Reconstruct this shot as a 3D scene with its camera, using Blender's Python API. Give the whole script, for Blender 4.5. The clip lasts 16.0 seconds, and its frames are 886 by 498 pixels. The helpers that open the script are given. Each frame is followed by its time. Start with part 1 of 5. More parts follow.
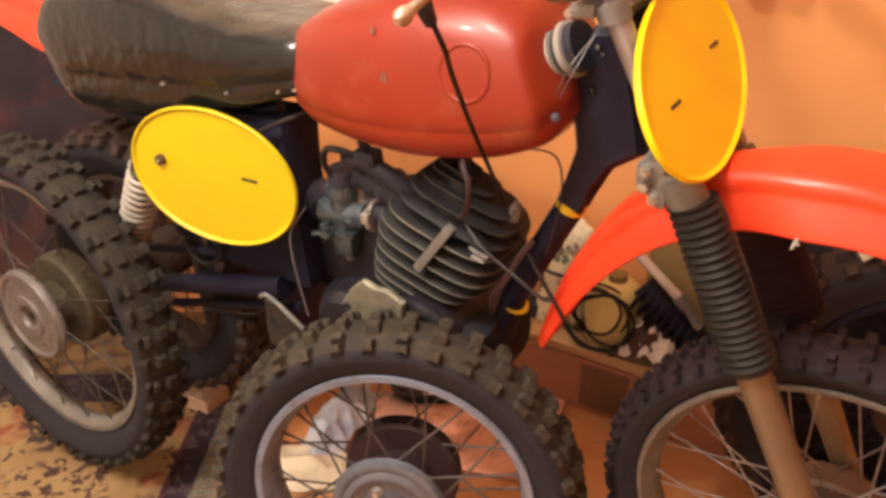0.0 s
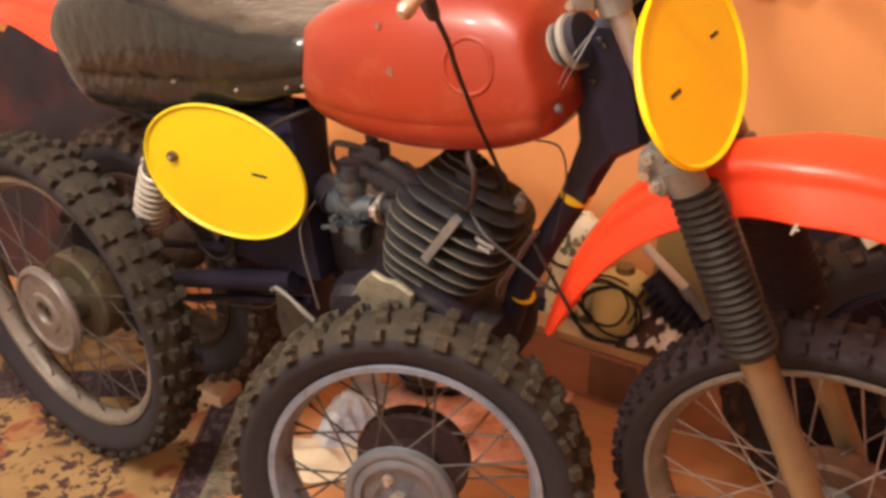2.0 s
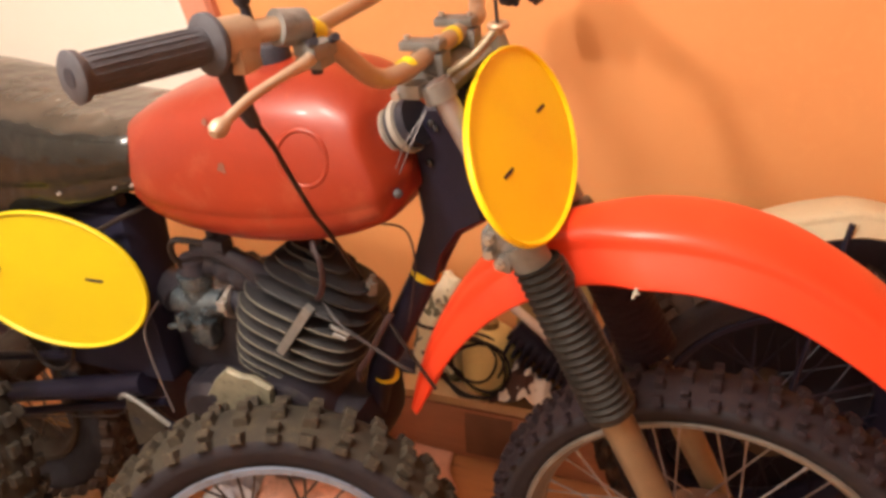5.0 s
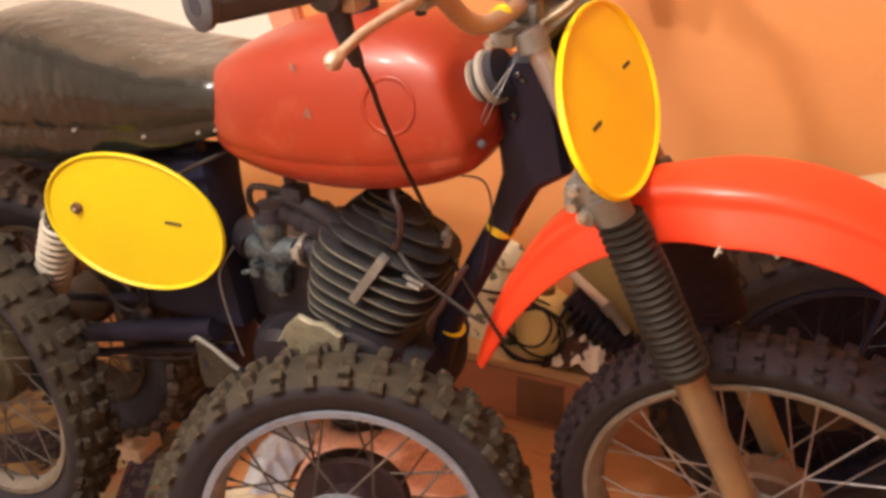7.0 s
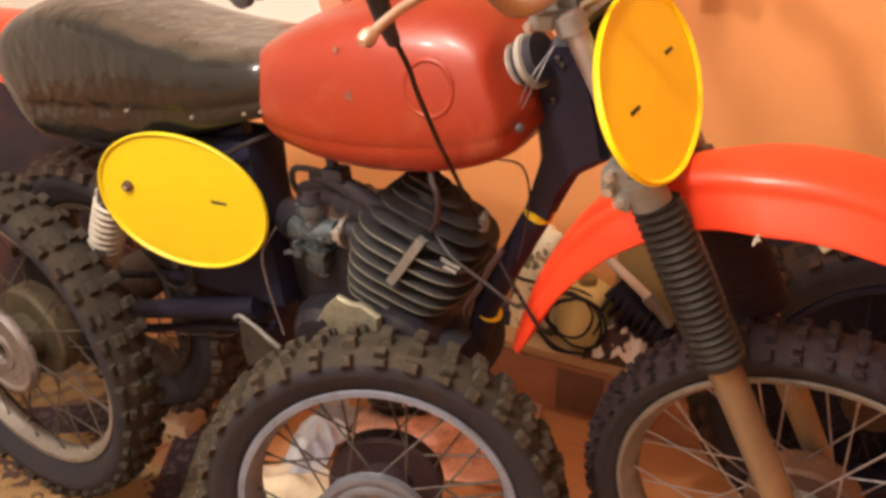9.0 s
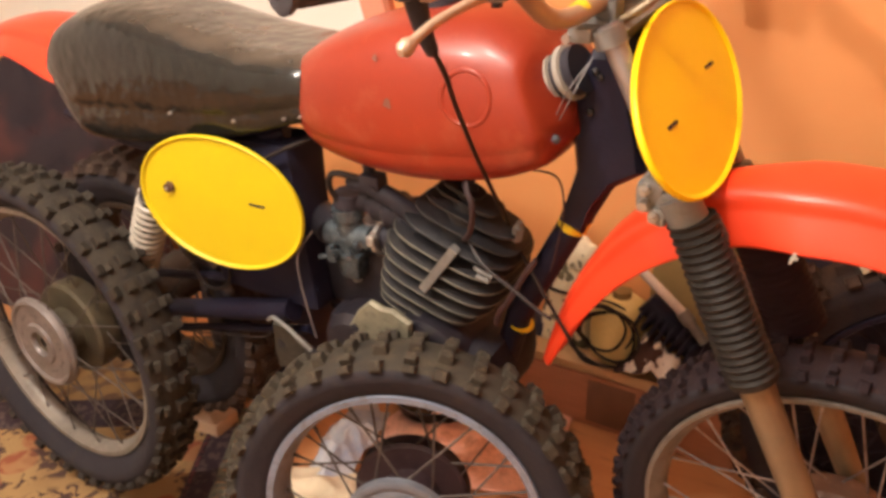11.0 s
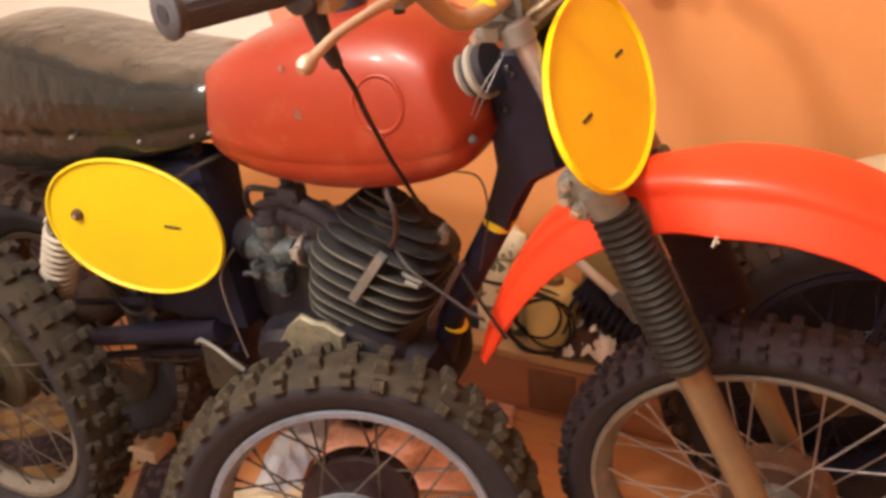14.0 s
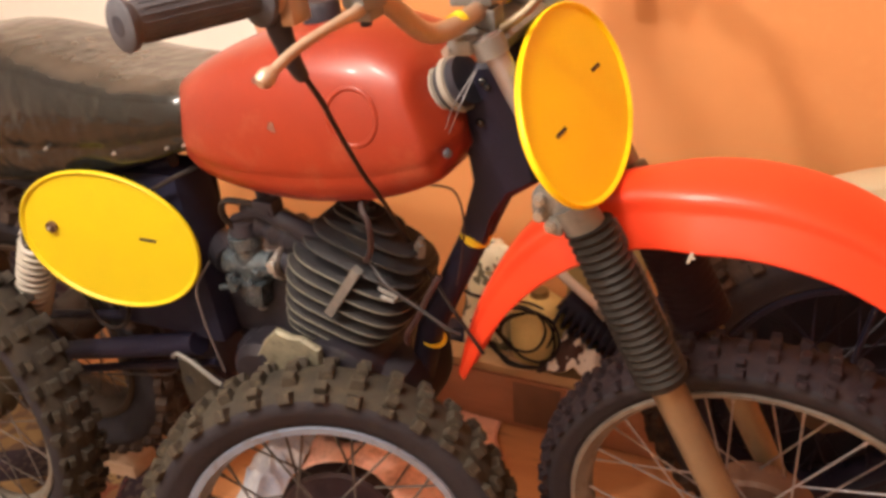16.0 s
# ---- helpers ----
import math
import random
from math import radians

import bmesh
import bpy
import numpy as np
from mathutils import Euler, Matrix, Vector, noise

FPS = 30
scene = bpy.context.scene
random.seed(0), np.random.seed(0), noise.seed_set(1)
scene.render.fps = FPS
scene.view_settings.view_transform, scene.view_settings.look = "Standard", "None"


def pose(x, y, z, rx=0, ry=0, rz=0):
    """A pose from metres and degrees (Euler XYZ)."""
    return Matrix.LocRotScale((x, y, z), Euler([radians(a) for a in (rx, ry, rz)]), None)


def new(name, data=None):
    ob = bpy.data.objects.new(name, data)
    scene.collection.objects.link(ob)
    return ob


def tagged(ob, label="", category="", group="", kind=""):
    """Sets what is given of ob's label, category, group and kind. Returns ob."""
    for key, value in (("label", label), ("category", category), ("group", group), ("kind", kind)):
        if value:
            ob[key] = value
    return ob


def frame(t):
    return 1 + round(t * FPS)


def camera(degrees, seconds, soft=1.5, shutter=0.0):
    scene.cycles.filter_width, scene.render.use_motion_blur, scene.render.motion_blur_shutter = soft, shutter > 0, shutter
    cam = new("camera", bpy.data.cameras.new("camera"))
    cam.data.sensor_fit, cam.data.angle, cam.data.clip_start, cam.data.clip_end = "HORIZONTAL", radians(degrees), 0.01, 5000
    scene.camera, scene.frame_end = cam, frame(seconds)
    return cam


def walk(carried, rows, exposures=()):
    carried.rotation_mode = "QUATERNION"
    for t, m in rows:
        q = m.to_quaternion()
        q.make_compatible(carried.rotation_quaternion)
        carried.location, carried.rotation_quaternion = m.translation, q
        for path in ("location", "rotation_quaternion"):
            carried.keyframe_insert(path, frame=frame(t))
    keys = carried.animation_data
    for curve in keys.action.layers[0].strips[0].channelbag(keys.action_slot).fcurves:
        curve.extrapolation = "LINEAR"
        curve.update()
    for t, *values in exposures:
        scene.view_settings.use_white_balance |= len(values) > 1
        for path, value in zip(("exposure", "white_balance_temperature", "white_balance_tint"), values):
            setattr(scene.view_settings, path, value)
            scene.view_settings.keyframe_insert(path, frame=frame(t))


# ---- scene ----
cam = camera(57.3, 16.0, soft=3.4)
METRES, EYE, TILT, LEAN, TURN = 0.447, 1.3, -25.0, 0.0, 0.0
ROWS = [
    (0.0, 0.0, 0.0, 0.0, 0.0, 0.0, -0.0),
    (0.5, 0.015, -0.0196, -0.0095, -0.13, -0.04, 0.49),
    (1.0, 0.0095, -0.0429, -0.0236, 0.3, 0.0, 0.42),
    (1.5, 0.0108, -0.053, -0.0243, 0.73, -0.05, 0.34),
    (2.0, 0.0111, -0.0486, -0.0248, 0.72, -0.12, 0.6),
    (2.5, 0.0156, -0.0089, 0.0019, 0.24, -0.33, 0.86),
    (3.0, 0.0045, 0.0117, 0.0603, -0.09, -0.21, 1.09),
    (3.5, 0.0637, -0.0012, 0.1272, -4.47, 2.62, 4.32),
    (3.7, 0.0885, 0.0025, 0.1336, -6.97, 4.05, 6.74),
    (5.8, 0.0882, 0.0025, 0.0348, -8.35, 0.94, 6.59),
    (6.0, 0.062, 0.0076, 0.0144, -8.32, 0.73, 6.55),
    (6.5, 0.0117, -0.015, 0.0072, -7.25, 1.01, 5.06),
    (7.0, -0.0508, -0.015, 0.0423, -5.7, 0.92, 4.34),
    (7.5, -0.0458, -0.0086, 0.0394, -2.78, 0.8, 3.49),
    (8.0, -0.0381, -0.0224, 0.0413, -2.67, 0.75, 3.52),
    (8.5, -0.0328, -0.037, -0.0105, -2.24, 0.69, 2.98),
    (9.0, -0.0103, -0.0363, 0.0053, -2.17, 0.69, 2.87),
    (11.5, -0.0022, -0.0512, 0.0098, 0.71, 1.63, 0.99),
    (12.0, -0.0341, -0.0512, 0.0563, 0.81, 1.91, 1.11),
    (12.5, -0.0185, -0.0122, 0.0605, 0.87, 1.98, 1.19),
    (13.0, 0.0539, 0.0152, 0.0681, -2.08, 0.78, 4.11),
    (13.5, 0.0665, 0.0016, 0.0681, -4.26, 0.03, 5.93),
    (14.0, 0.0296, -0.0002, 0.063, -4.25, 0.24, 6.02),
    (14.5, 0.0228, 0.0008, 0.0616, -3.72, 0.43, 5.67),
    (15.0, 0.031, 0.0087, 0.0604, -3.46, 0.7, 5.36),
    (15.5, 0.0689, 0.0171, 0.0665, -3.57, 0.76, 5.25),
    (16.0, 0.0942, 0.0251, 0.0687, -4.61, 0.96, 5.82),
]
walk(cam, [(t, pose(0, 0, EYE, TILT, LEAN, TURN) @ pose(METRES * x, METRES * y, METRES * z, 90 + pitch, roll, yaw)) for t, x, y, z, yaw, pitch, roll in ROWS])

from mathutils.bvhtree import BVHTree

# ---- axes: the room's long wall and the parked motorcycle ----
AZ = radians(-33.0)
U = Vector((math.cos(AZ), math.sin(AZ), 0))      # along the wall, the way the motorcycle faces
V = Vector((math.sin(AZ), -math.cos(AZ), 0))     # out of the wall, into the room
O = Vector((0.22, 1.08, 0))
LEANING = radians(7.5)
BV = V * math.cos(LEANING) - Vector((0, 0, 1)) * math.sin(LEANING)
BW = Vector((0, 0, 1)) * math.cos(LEANING) + V * math.sin(LEANING)
BO = O - 0.135 * V
BIKE = Matrix(((U.x, -BV.x, BW.x, BO.x), (U.y, -BV.y, BW.y, BO.y), (U.z, -BV.z, BW.z, BO.z), (0, 0, 0, 1)))
ROOM = Matrix(((U.x, -V.x, 0, O.x), (U.y, -V.y, 0, O.y), (0, 0, 1, 0), (0, 0, 0, 1)))


def B(u, v, w):
    """Motorcycle coordinates: ahead, to its right, up."""
    return Vector((u, -v, w))


# ---- light ----
world = bpy.data.worlds.new("world")
scene.world = world
world.use_nodes = True
world.node_tree.nodes["Background"].inputs[0].default_value = (1.0, 0.8, 0.6, 1)
world.node_tree.nodes["Background"].inputs[1].default_value = 0.02


def lamp(name, where, watts, colour, size):
    data = bpy.data.lights.new(name, "POINT")
    data.energy, data.color, data.shadow_soft_size = watts, colour, size
    ob = new(name, data)
    ob.matrix_world = Matrix.Translation(where)
    return ob


for x, y, z, watts, size in ((-1.12, 0.38, 2.20, 92, 0.05), (-0.50, 0.42, 2.30, 60, 0.09)):
    lamp("ceiling_bulb", (x, y, z), watts * 0.97, (1.0, 0.872, 0.775), size)


# ---- materials ----
def material(name, base, second=None, scale=12.0, rough=0.5, metal=0.0, bump=0.15, fine=140.0, wear=None, wear_amount=0.35, coat=0.0, stretch=(1, 1, 1), rough_var=0.12, grainy=0.86, sheen=0.5):
    """Two tones mixed by coarse noise, a wear tone in patches, grain in gloss and relief."""
    m = bpy.data.materials.new(name)
    m.use_nodes = True
    nt = m.node_tree
    n, ln = nt.nodes, nt.links
    bsdf = n["Principled BSDF"]
    tc = n.new("ShaderNodeTexCoord")
    mp = n.new("ShaderNodeMapping")
    mp.inputs["Scale"].default_value = stretch
    ln.new(tc.outputs["Object"], mp.inputs[0])

    def noise_node(sc, detail=4.0, rgh=0.6):
        x = n.new("ShaderNodeTexNoise")
        x.inputs["Scale"].default_value, x.inputs["Detail"].default_value, x.inputs["Roughness"].default_value = sc, detail, rgh
        ln.new(mp.outputs[0], x.inputs["Vector"])
        return x

    def ramp(src, lo, hi):
        r = n.new("ShaderNodeMapRange")
        r.inputs["From Min"].default_value, r.inputs["From Max"].default_value = lo, hi
        ln.new(src, r.inputs["Value"])
        return r.outputs[0]

    def mix(fac, a, b):
        x = n.new("ShaderNodeMix")
        x.data_type = "RGBA"
        ln.new(fac, x.inputs[0])
        for k, c in ((6, a), (7, b)):
            if isinstance(c, tuple):
                x.inputs[k].default_value = (*c, 1)
            else:
                ln.new(c, x.inputs[k])
        return x.outputs[2]

    big, small = noise_node(scale), noise_node(fine, 3.0)
    second = second or tuple(c * 0.75 for c in base)
    col = mix(ramp(big.outputs[0], 0.35, 0.68), base, second)
    tone = tuple(c * grainy for c in base)
    grain = mix(ramp(small.outputs[0], 0.5, 0.8), col, tone)
    if wear:
        w = noise_node(scale * 2.7, 6.0, 0.7)
        grain = mix(ramp(w.outputs[0], 0.62 - 0.22 * wear_amount, 0.80 - 0.1 * wear_amount), grain, wear)
    ln.new(grain, bsdf.inputs["Base Color"])
    rr = n.new("ShaderNodeMapRange")
    rr.inputs["To Min"].default_value, rr.inputs["To Max"].default_value = max(0.03, rough - rough_var), min(1.0, rough + rough_var)
    ln.new(big.outputs[0], rr.inputs["Value"])
    ln.new(rr.outputs[0], bsdf.inputs["Roughness"])
    bsdf.inputs["Metallic"].default_value = metal
    bsdf.inputs["Specular IOR Level"].default_value = sheen
    bsdf.inputs["Coat Weight"].default_value = coat
    bsdf.inputs["Coat Roughness"].default_value = 0.12
    if bump:
        b = n.new("ShaderNodeBump")
        b.inputs["Strength"].default_value, b.inputs["Distance"].default_value = bump, 0.002
        ln.new(small.outputs[0], b.inputs["Height"])
        ln.new(b.outputs[0], bsdf.inputs["Normal"])
    return m


RED_TANK = material("red_tank_paint", (0.285, 0.032, 0.012), (0.24, 0.025, 0.010), 5, 0.34, coat=0.08, bump=0.03, wear=(0.32, 0.070, 0.034), wear_amount=0.38, grainy=0.93, sheen=0.42)
WORN_PAINT = material("worn_through_paint", (0.20, 0.075, 0.045), (0.16, 0.06, 0.04), 30, 0.5, bump=0.1)
RED_PLASTIC = material("red_fender_plastic", (0.80, 0.060, 0.019), (0.75, 0.054, 0.017), 5, 0.32, bump=0.04, grainy=0.97)
YELLOW = material("yellow_plate_plastic", (0.59, 0.475, 0.004), (0.565, 0.45, 0.004), 7, 0.45, bump=0.03, grainy=0.97)
ORANGE_PLATE = material("amber_plate_plastic", (0.98, 0.73, 0.003), (0.97, 0.70, 0.003), 7, 0.42, bump=0.03, grainy=0.97)
YELLOW_TAPE = material("yellow_tape", (0.80, 0.60, 0.02), None, 20, 0.5, bump=0.1)
VINYL = material("black_vinyl", (0.012, 0.0128, 0.0112), (0.0065, 0.007, 0.008), 8, 0.21, bump=1.0, fine=24, wear=(0.024, 0.026, 0.025), wear_amount=0.25, rough_var=0.15, sheen=0.6)
VINYL.node_tree.nodes["Bump"].inputs["Distance"].default_value = 0.0042
VINYL.node_tree.nodes["Noise Texture.001"].inputs["Detail"].default_value = 1.4


def paint_top_sheen(m, sheen_tone, lo, hi):
    """Paints a sheen: a lighter tone on the faces that look up, broken by noise."""
    n, ln = m.node_tree.nodes, m.node_tree.links
    bsdf = n["Principled BSDF"]
    tc, sep, x = n.new("ShaderNodeTexCoord"), n.new("ShaderNodeSeparateXYZ"), n.new("ShaderNodeTexNoise")
    ln.new(tc.outputs["Normal"], sep.inputs[0])
    ln.new(tc.outputs["Object"], x.inputs["Vector"])
    x.inputs["Scale"].default_value, x.inputs["Detail"].default_value = 16, 5
    add, r, mx = n.new("ShaderNodeMath"), n.new("ShaderNodeMapRange"), n.new("ShaderNodeMix")
    add.operation = "MULTIPLY_ADD"
    add.inputs[1].default_value = 0.5
    ln.new(x.outputs[0], add.inputs[0])
    ln.new(sep.outputs[2], add.inputs[2])
    r.inputs["From Min"].default_value, r.inputs["From Max"].default_value = lo + 0.25, hi + 0.25
    ln.new(add.outputs[0], r.inputs["Value"])
    mx.data_type = "RGBA"
    ln.new(r.outputs[0], mx.inputs[0])
    ln.new(bsdf.inputs["Base Color"].links[0].from_socket, mx.inputs[6])
    mx.inputs[7].default_value = (*sheen_tone, 1)
    ln.new(mx.outputs[2], bsdf.inputs["Base Color"])


# the room's brownish reflection on the seat top, put into the vinyl's colour
paint_top_sheen(VINYL, (0.105, 0.082, 0.060), 0.72, 1.14)
RUBBER = material("dark_tyre_rubber", (0.027, 0.0255, 0.032), (0.034, 0.031, 0.037), 9, 0.75, bump=0.5, fine=110, wear=(0.05, 0.04, 0.031), wear_amount=0.3, sheen=0.15)
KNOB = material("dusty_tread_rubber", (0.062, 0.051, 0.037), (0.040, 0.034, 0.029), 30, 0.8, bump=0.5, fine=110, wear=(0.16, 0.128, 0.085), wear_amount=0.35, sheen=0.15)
# leaning wheel's tread: darker copy of KNOB with the tail's shade in its colour
TREAD_HALF_SHADED = material("half_shaded_tread_rubber", (0.043, 0.036, 0.027), (0.027, 0.023, 0.022), 24, 0.8, bump=0.5, fine=110, wear=(0.085, 0.066, 0.046), wear_amount=0.3, sheen=0.15)
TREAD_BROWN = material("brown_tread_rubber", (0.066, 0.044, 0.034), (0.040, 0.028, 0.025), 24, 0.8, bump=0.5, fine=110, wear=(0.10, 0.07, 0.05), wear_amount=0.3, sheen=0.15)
# front wheel's tread: darkest copy, shade under the mudguard put into the rubber tone
TREAD_SHADED = material("shaded_tread_rubber", (0.034, 0.022, 0.023), (0.024, 0.018, 0.024), 30, 0.8, bump=0.5, fine=110, wear=(0.060, 0.036, 0.030), wear_amount=0.25, sheen=0.15)
CROWN = material("dusty_tyre_crown", (0.060, 0.050, 0.037), (0.038, 0.034, 0.030), 14, 0.8, bump=0.5, fine=110, wear=(0.09, 0.07, 0.045), wear_amount=0.35, sheen=0.15)
BOOT = material("ribbed_black_rubber", (0.017, 0.0155, 0.0145), (0.023, 0.021, 0.019), 14, 0.58, bump=0.25, wear=(0.03, 0.026, 0.022), wear_amount=0.15, sheen=0.3)
# shaded copy of BOOT for the far fork leg, its shade put into the colour
BOOT_SHADED = material("shaded_boot_rubber", (0.020, 0.012, 0.016), (0.026, 0.015, 0.020), 14, 0.75, bump=0.25, sheen=0.15)
GRIP = material("grey_grip_rubber", (0.060, 0.060, 0.072), (0.044, 0.044, 0.054), 22, 0.65, bump=0.3)
BLACK_PAINT = material("black_frame_paint", (0.012, 0.011, 0.024), (0.015, 0.014, 0.029), 12, 0.42, bump=0.08, sheen=0.22)
BLACK_PLASTIC = material("black_plastic", (0.026, 0.025, 0.034), (0.033, 0.031, 0.040), 12, 0.5, bump=0.15, sheen=0.25)
FIN_METAL = material("black_cast_fins", (0.023, 0.022, 0.024), (0.033, 0.031, 0.030), 16, 0.62, 0.1, bump=0.4, wear=(0.045, 0.042, 0.035), wear_amount=0.22, sheen=0.25)
FIN_EDGE = material("worn_fin_edge", (0.125, 0.115, 0.088), (0.06, 0.056, 0.045), 12, 0.55, 0.3, bump=0.3, wear=(0.03, 0.028, 0.025), wear_amount=0.35)
CASE = material("oily_case_metal", (0.025, 0.022, 0.030), (0.017, 0.016, 0.023), 11, 0.45, 0.2, bump=0.5, wear=(0.045, 0.04, 0.034), wear_amount=0.3)
HEAD_METAL = material("black_painted_head", (0.016, 0.0155, 0.018), (0.023, 0.022, 0.024), 18, 0.5, 0.1, bump=0.35, wear=(0.04, 0.037, 0.034), wear_amount=0.15, sheen=0.3)
HEAD_EDGE = material("black_head_fin_edge", (0.026, 0.025, 0.024), (0.014, 0.0135, 0.014), 20, 0.55, 0.2, bump=0.3, wear=(0.07, 0.066, 0.055), wear_amount=0.3)
CAST = material("grey_cast_aluminium", (0.245, 0.245, 0.235), (0.16, 0.16, 0.152), 14, 0.5, 0.35, bump=0.3, wear=(0.11, 0.095, 0.08), wear_amount=0.3)
TARNISHED = material("tarnished_bracket_metal", (0.060, 0.054, 0.040), (0.034, 0.030, 0.026), 24, 0.55, 0.3, bump=0.4, wear=(0.2, 0.18, 0.14), wear_amount=0.25)
PALE_CASE = material("pale_case_metal", (0.28, 0.265, 0.19), (0.19, 0.175, 0.125), 24, 0.6, 0.3, bump=0.5, wear=(0.11, 0.095, 0.065), wear_amount=0.45)
CARB = material("blue_grey_carburettor_metal", (0.12, 0.15, 0.172), (0.05, 0.064, 0.075), 34, 0.26, 0.45, bump=0.4, wear=(0.30, 0.35, 0.37), wear_amount=0.3)
RIM = material("weathered_aluminium_rim", (0.225, 0.275, 0.37), (0.17, 0.205, 0.275), 18, 0.5, 0.25, bump=0.3, wear=(0.13, 0.11, 0.09), wear_amount=0.4)
RIM_DULL = material("dull_dirty_rim", (0.22, 0.205, 0.18), (0.14, 0.128, 0.112), 18, 0.5, 0.25, bump=0.2, wear=(0.12, 0.085, 0.06), wear_amount=0.35)
SPOKE = material("steel_spoke", (0.40, 0.42, 0.46), (0.20, 0.20, 0.22), 30, 0.38, 0.85, bump=0.0)
SPOKE_DULL = material("tarnished_spoke", (0.13, 0.115, 0.105), (0.07, 0.062, 0.058), 30, 0.5, 0.7, bump=0.0)
HUB = material("grey_hub_aluminium", (0.15, 0.168, 0.20), (0.11, 0.122, 0.148), 20, 0.45, 0.3, bump=0.2, wear=(0.2, 0.18, 0.165), wear_amount=0.25)
HUB_DULL = material("dull_hub_aluminium", (0.19, 0.17, 0.165), (0.15, 0.13, 0.122), 26, 0.5, 0.3, bump=0.3, wear=(0.10, 0.08, 0.07), wear_amount=0.2)
HUB_TAN = material("tan_dirty_drum", (0.095, 0.078, 0.046), (0.06, 0.048, 0.032), 16, 0.6, 0.2, bump=0.3)
HUB_DARK = material("dark_brake_drum", (0.042, 0.030, 0.022), (0.065, 0.046, 0.034), 16, 0.6, 0.4, bump=0.3)
DRUM_MAROON = material("dark_maroon_drum", (0.045, 0.024, 0.027), (0.030, 0.016, 0.020), 16, 0.6, 0.2, bump=0.3, wear=(0.07, 0.045, 0.04), wear_amount=0.25)
HUB_RUST = material("rusty_brake_drum", (0.13, 0.075, 0.052), (0.09, 0.052, 0.036), 16, 0.6, 0.4, bump=0.35, wear=(0.2, 0.135, 0.095), wear_amount=0.3)
LEG = material("tan_grey_fork_leg", (0.26, 0.205, 0.128), (0.20, 0.155, 0.098), 12, 0.36, 0.45, bump=0.15, wear=(0.2, 0.15, 0.1), wear_amount=0.2)
CHROME = material("worn_chrome", (0.36, 0.345, 0.35), (0.29, 0.27, 0.27), 16, 0.2, 0.55, bump=0.05)
BAR = material("champagne_handlebar", (0.44, 0.32, 0.22), (0.36, 0.26, 0.18), 10, 0.38, 0.5, bump=0.08)
LEVER = material("ivory_lever", (0.48, 0.36, 0.26), (0.41, 0.30, 0.21), 16, 0.4, 0.3, bump=0.08)
SPRING = material("white_spring_enamel", (0.44, 0.42, 0.36), (0.33, 0.31, 0.27), 18, 0.4, bump=0.1)
GAITER = material("grey_ribbed_hose", (0.36, 0.34, 0.29), (0.25, 0.23, 0.2), 25, 0.55, bump=0.2)
CABLE = material("black_cable_sheath", (0.024, 0.018, 0.016), None, 30, 0.5, bump=0.0, sheen=0.25)
WIRE = material("grey_thin_wire", (0.19, 0.175, 0.18), None, 30, 0.45, 0.3, bump=0.0)
RED_HOSE = material("dull_red_hose", (0.033, 0.015, 0.017), None, 30, 0.5, bump=0.0)
BOLT = material("bright_bolt_steel", (0.5, 0.48, 0.45), (0.38, 0.36, 0.33), 40, 0.3, 0.55, bump=0.1)
BOLT_BLACK = material("glossy_black_bolt", (0.03, 0.03, 0.035), None, 40, 0.16, 0.2, bump=0.05, coat=0.5)
WALL = material("orange_wall_paint", (0.785, 0.347, 0.122), (0.735, 0.312, 0.107), 1.6, 0.75, bump=0.06, fine=45, grainy=0.97)
WHITE_WALL = material("cream_wall_paint", (0.88, 0.85, 0.78), (0.86, 0.83, 0.75), 1.6, 0.75, bump=0.05, fine=45, grainy=0.98)
PINK_TRIM = material("pink_trim_paint", (0.80, 0.36, 0.24), (0.74, 0.31, 0.2), 5, 0.6, bump=0.1)
FLOOR = material("orange_floor_paint", (0.60, 0.29, 0.125), (0.52, 0.24, 0.10), 3.0, 0.45, bump=0.15, stretch=(1, 6, 1), wear=(0.2, 0.09, 0.045), wear_amount=0.25)
CEILING = material("white_ceiling_paint", (0.84, 0.81, 0.76), None, 2.0, 0.8, bump=0.05)
BOARD = material("red_brown_board", (0.42, 0.18, 0.095), (0.33, 0.135, 0.07), 5, 0.45, bump=0.2, stretch=(1, 7, 7))
CARDBOARD = material("tan_cardboard", (0.68, 0.45, 0.24), (0.60, 0.38, 0.19), 6, 0.75, bump=0.15)
CARDBOARD_OLIVE = material("olive_brown_card", (0.30, 0.19, 0.065), (0.24, 0.15, 0.05), 6, 0.7, bump=0.15)
CREAM_TIN = material("cream_plastic", (0.84, 0.66, 0.27), (0.78, 0.58, 0.23), 9, 0.5, bump=0.1)
CREAM_GUARD = material("cream_mudguard_paint", (0.62, 0.56, 0.38), (0.54, 0.48, 0.33), 8, 0.45, bump=0.1, wear=(0.4, 0.33, 0.25), wear_amount=0.2)
NAVY = material("navy_plastic", (0.010, 0.014, 0.042), (0.016, 0.02, 0.05), 8, 0.5, bump=0.15)
CLOTH_WHITE = material("white_paper", (0.58, 0.60, 0.62), (0.28, 0.34, 0.50), 13, 0.8, bump=0.3, fine=50)
CLOTH_PINK = material("pink_cloth", (0.90, 0.54, 0.42), (0.80, 0.42, 0.30), 7, 0.85, bump=0.4, fine=80, wear=(0.36, 0.16, 0.11), wear_amount=0.55)


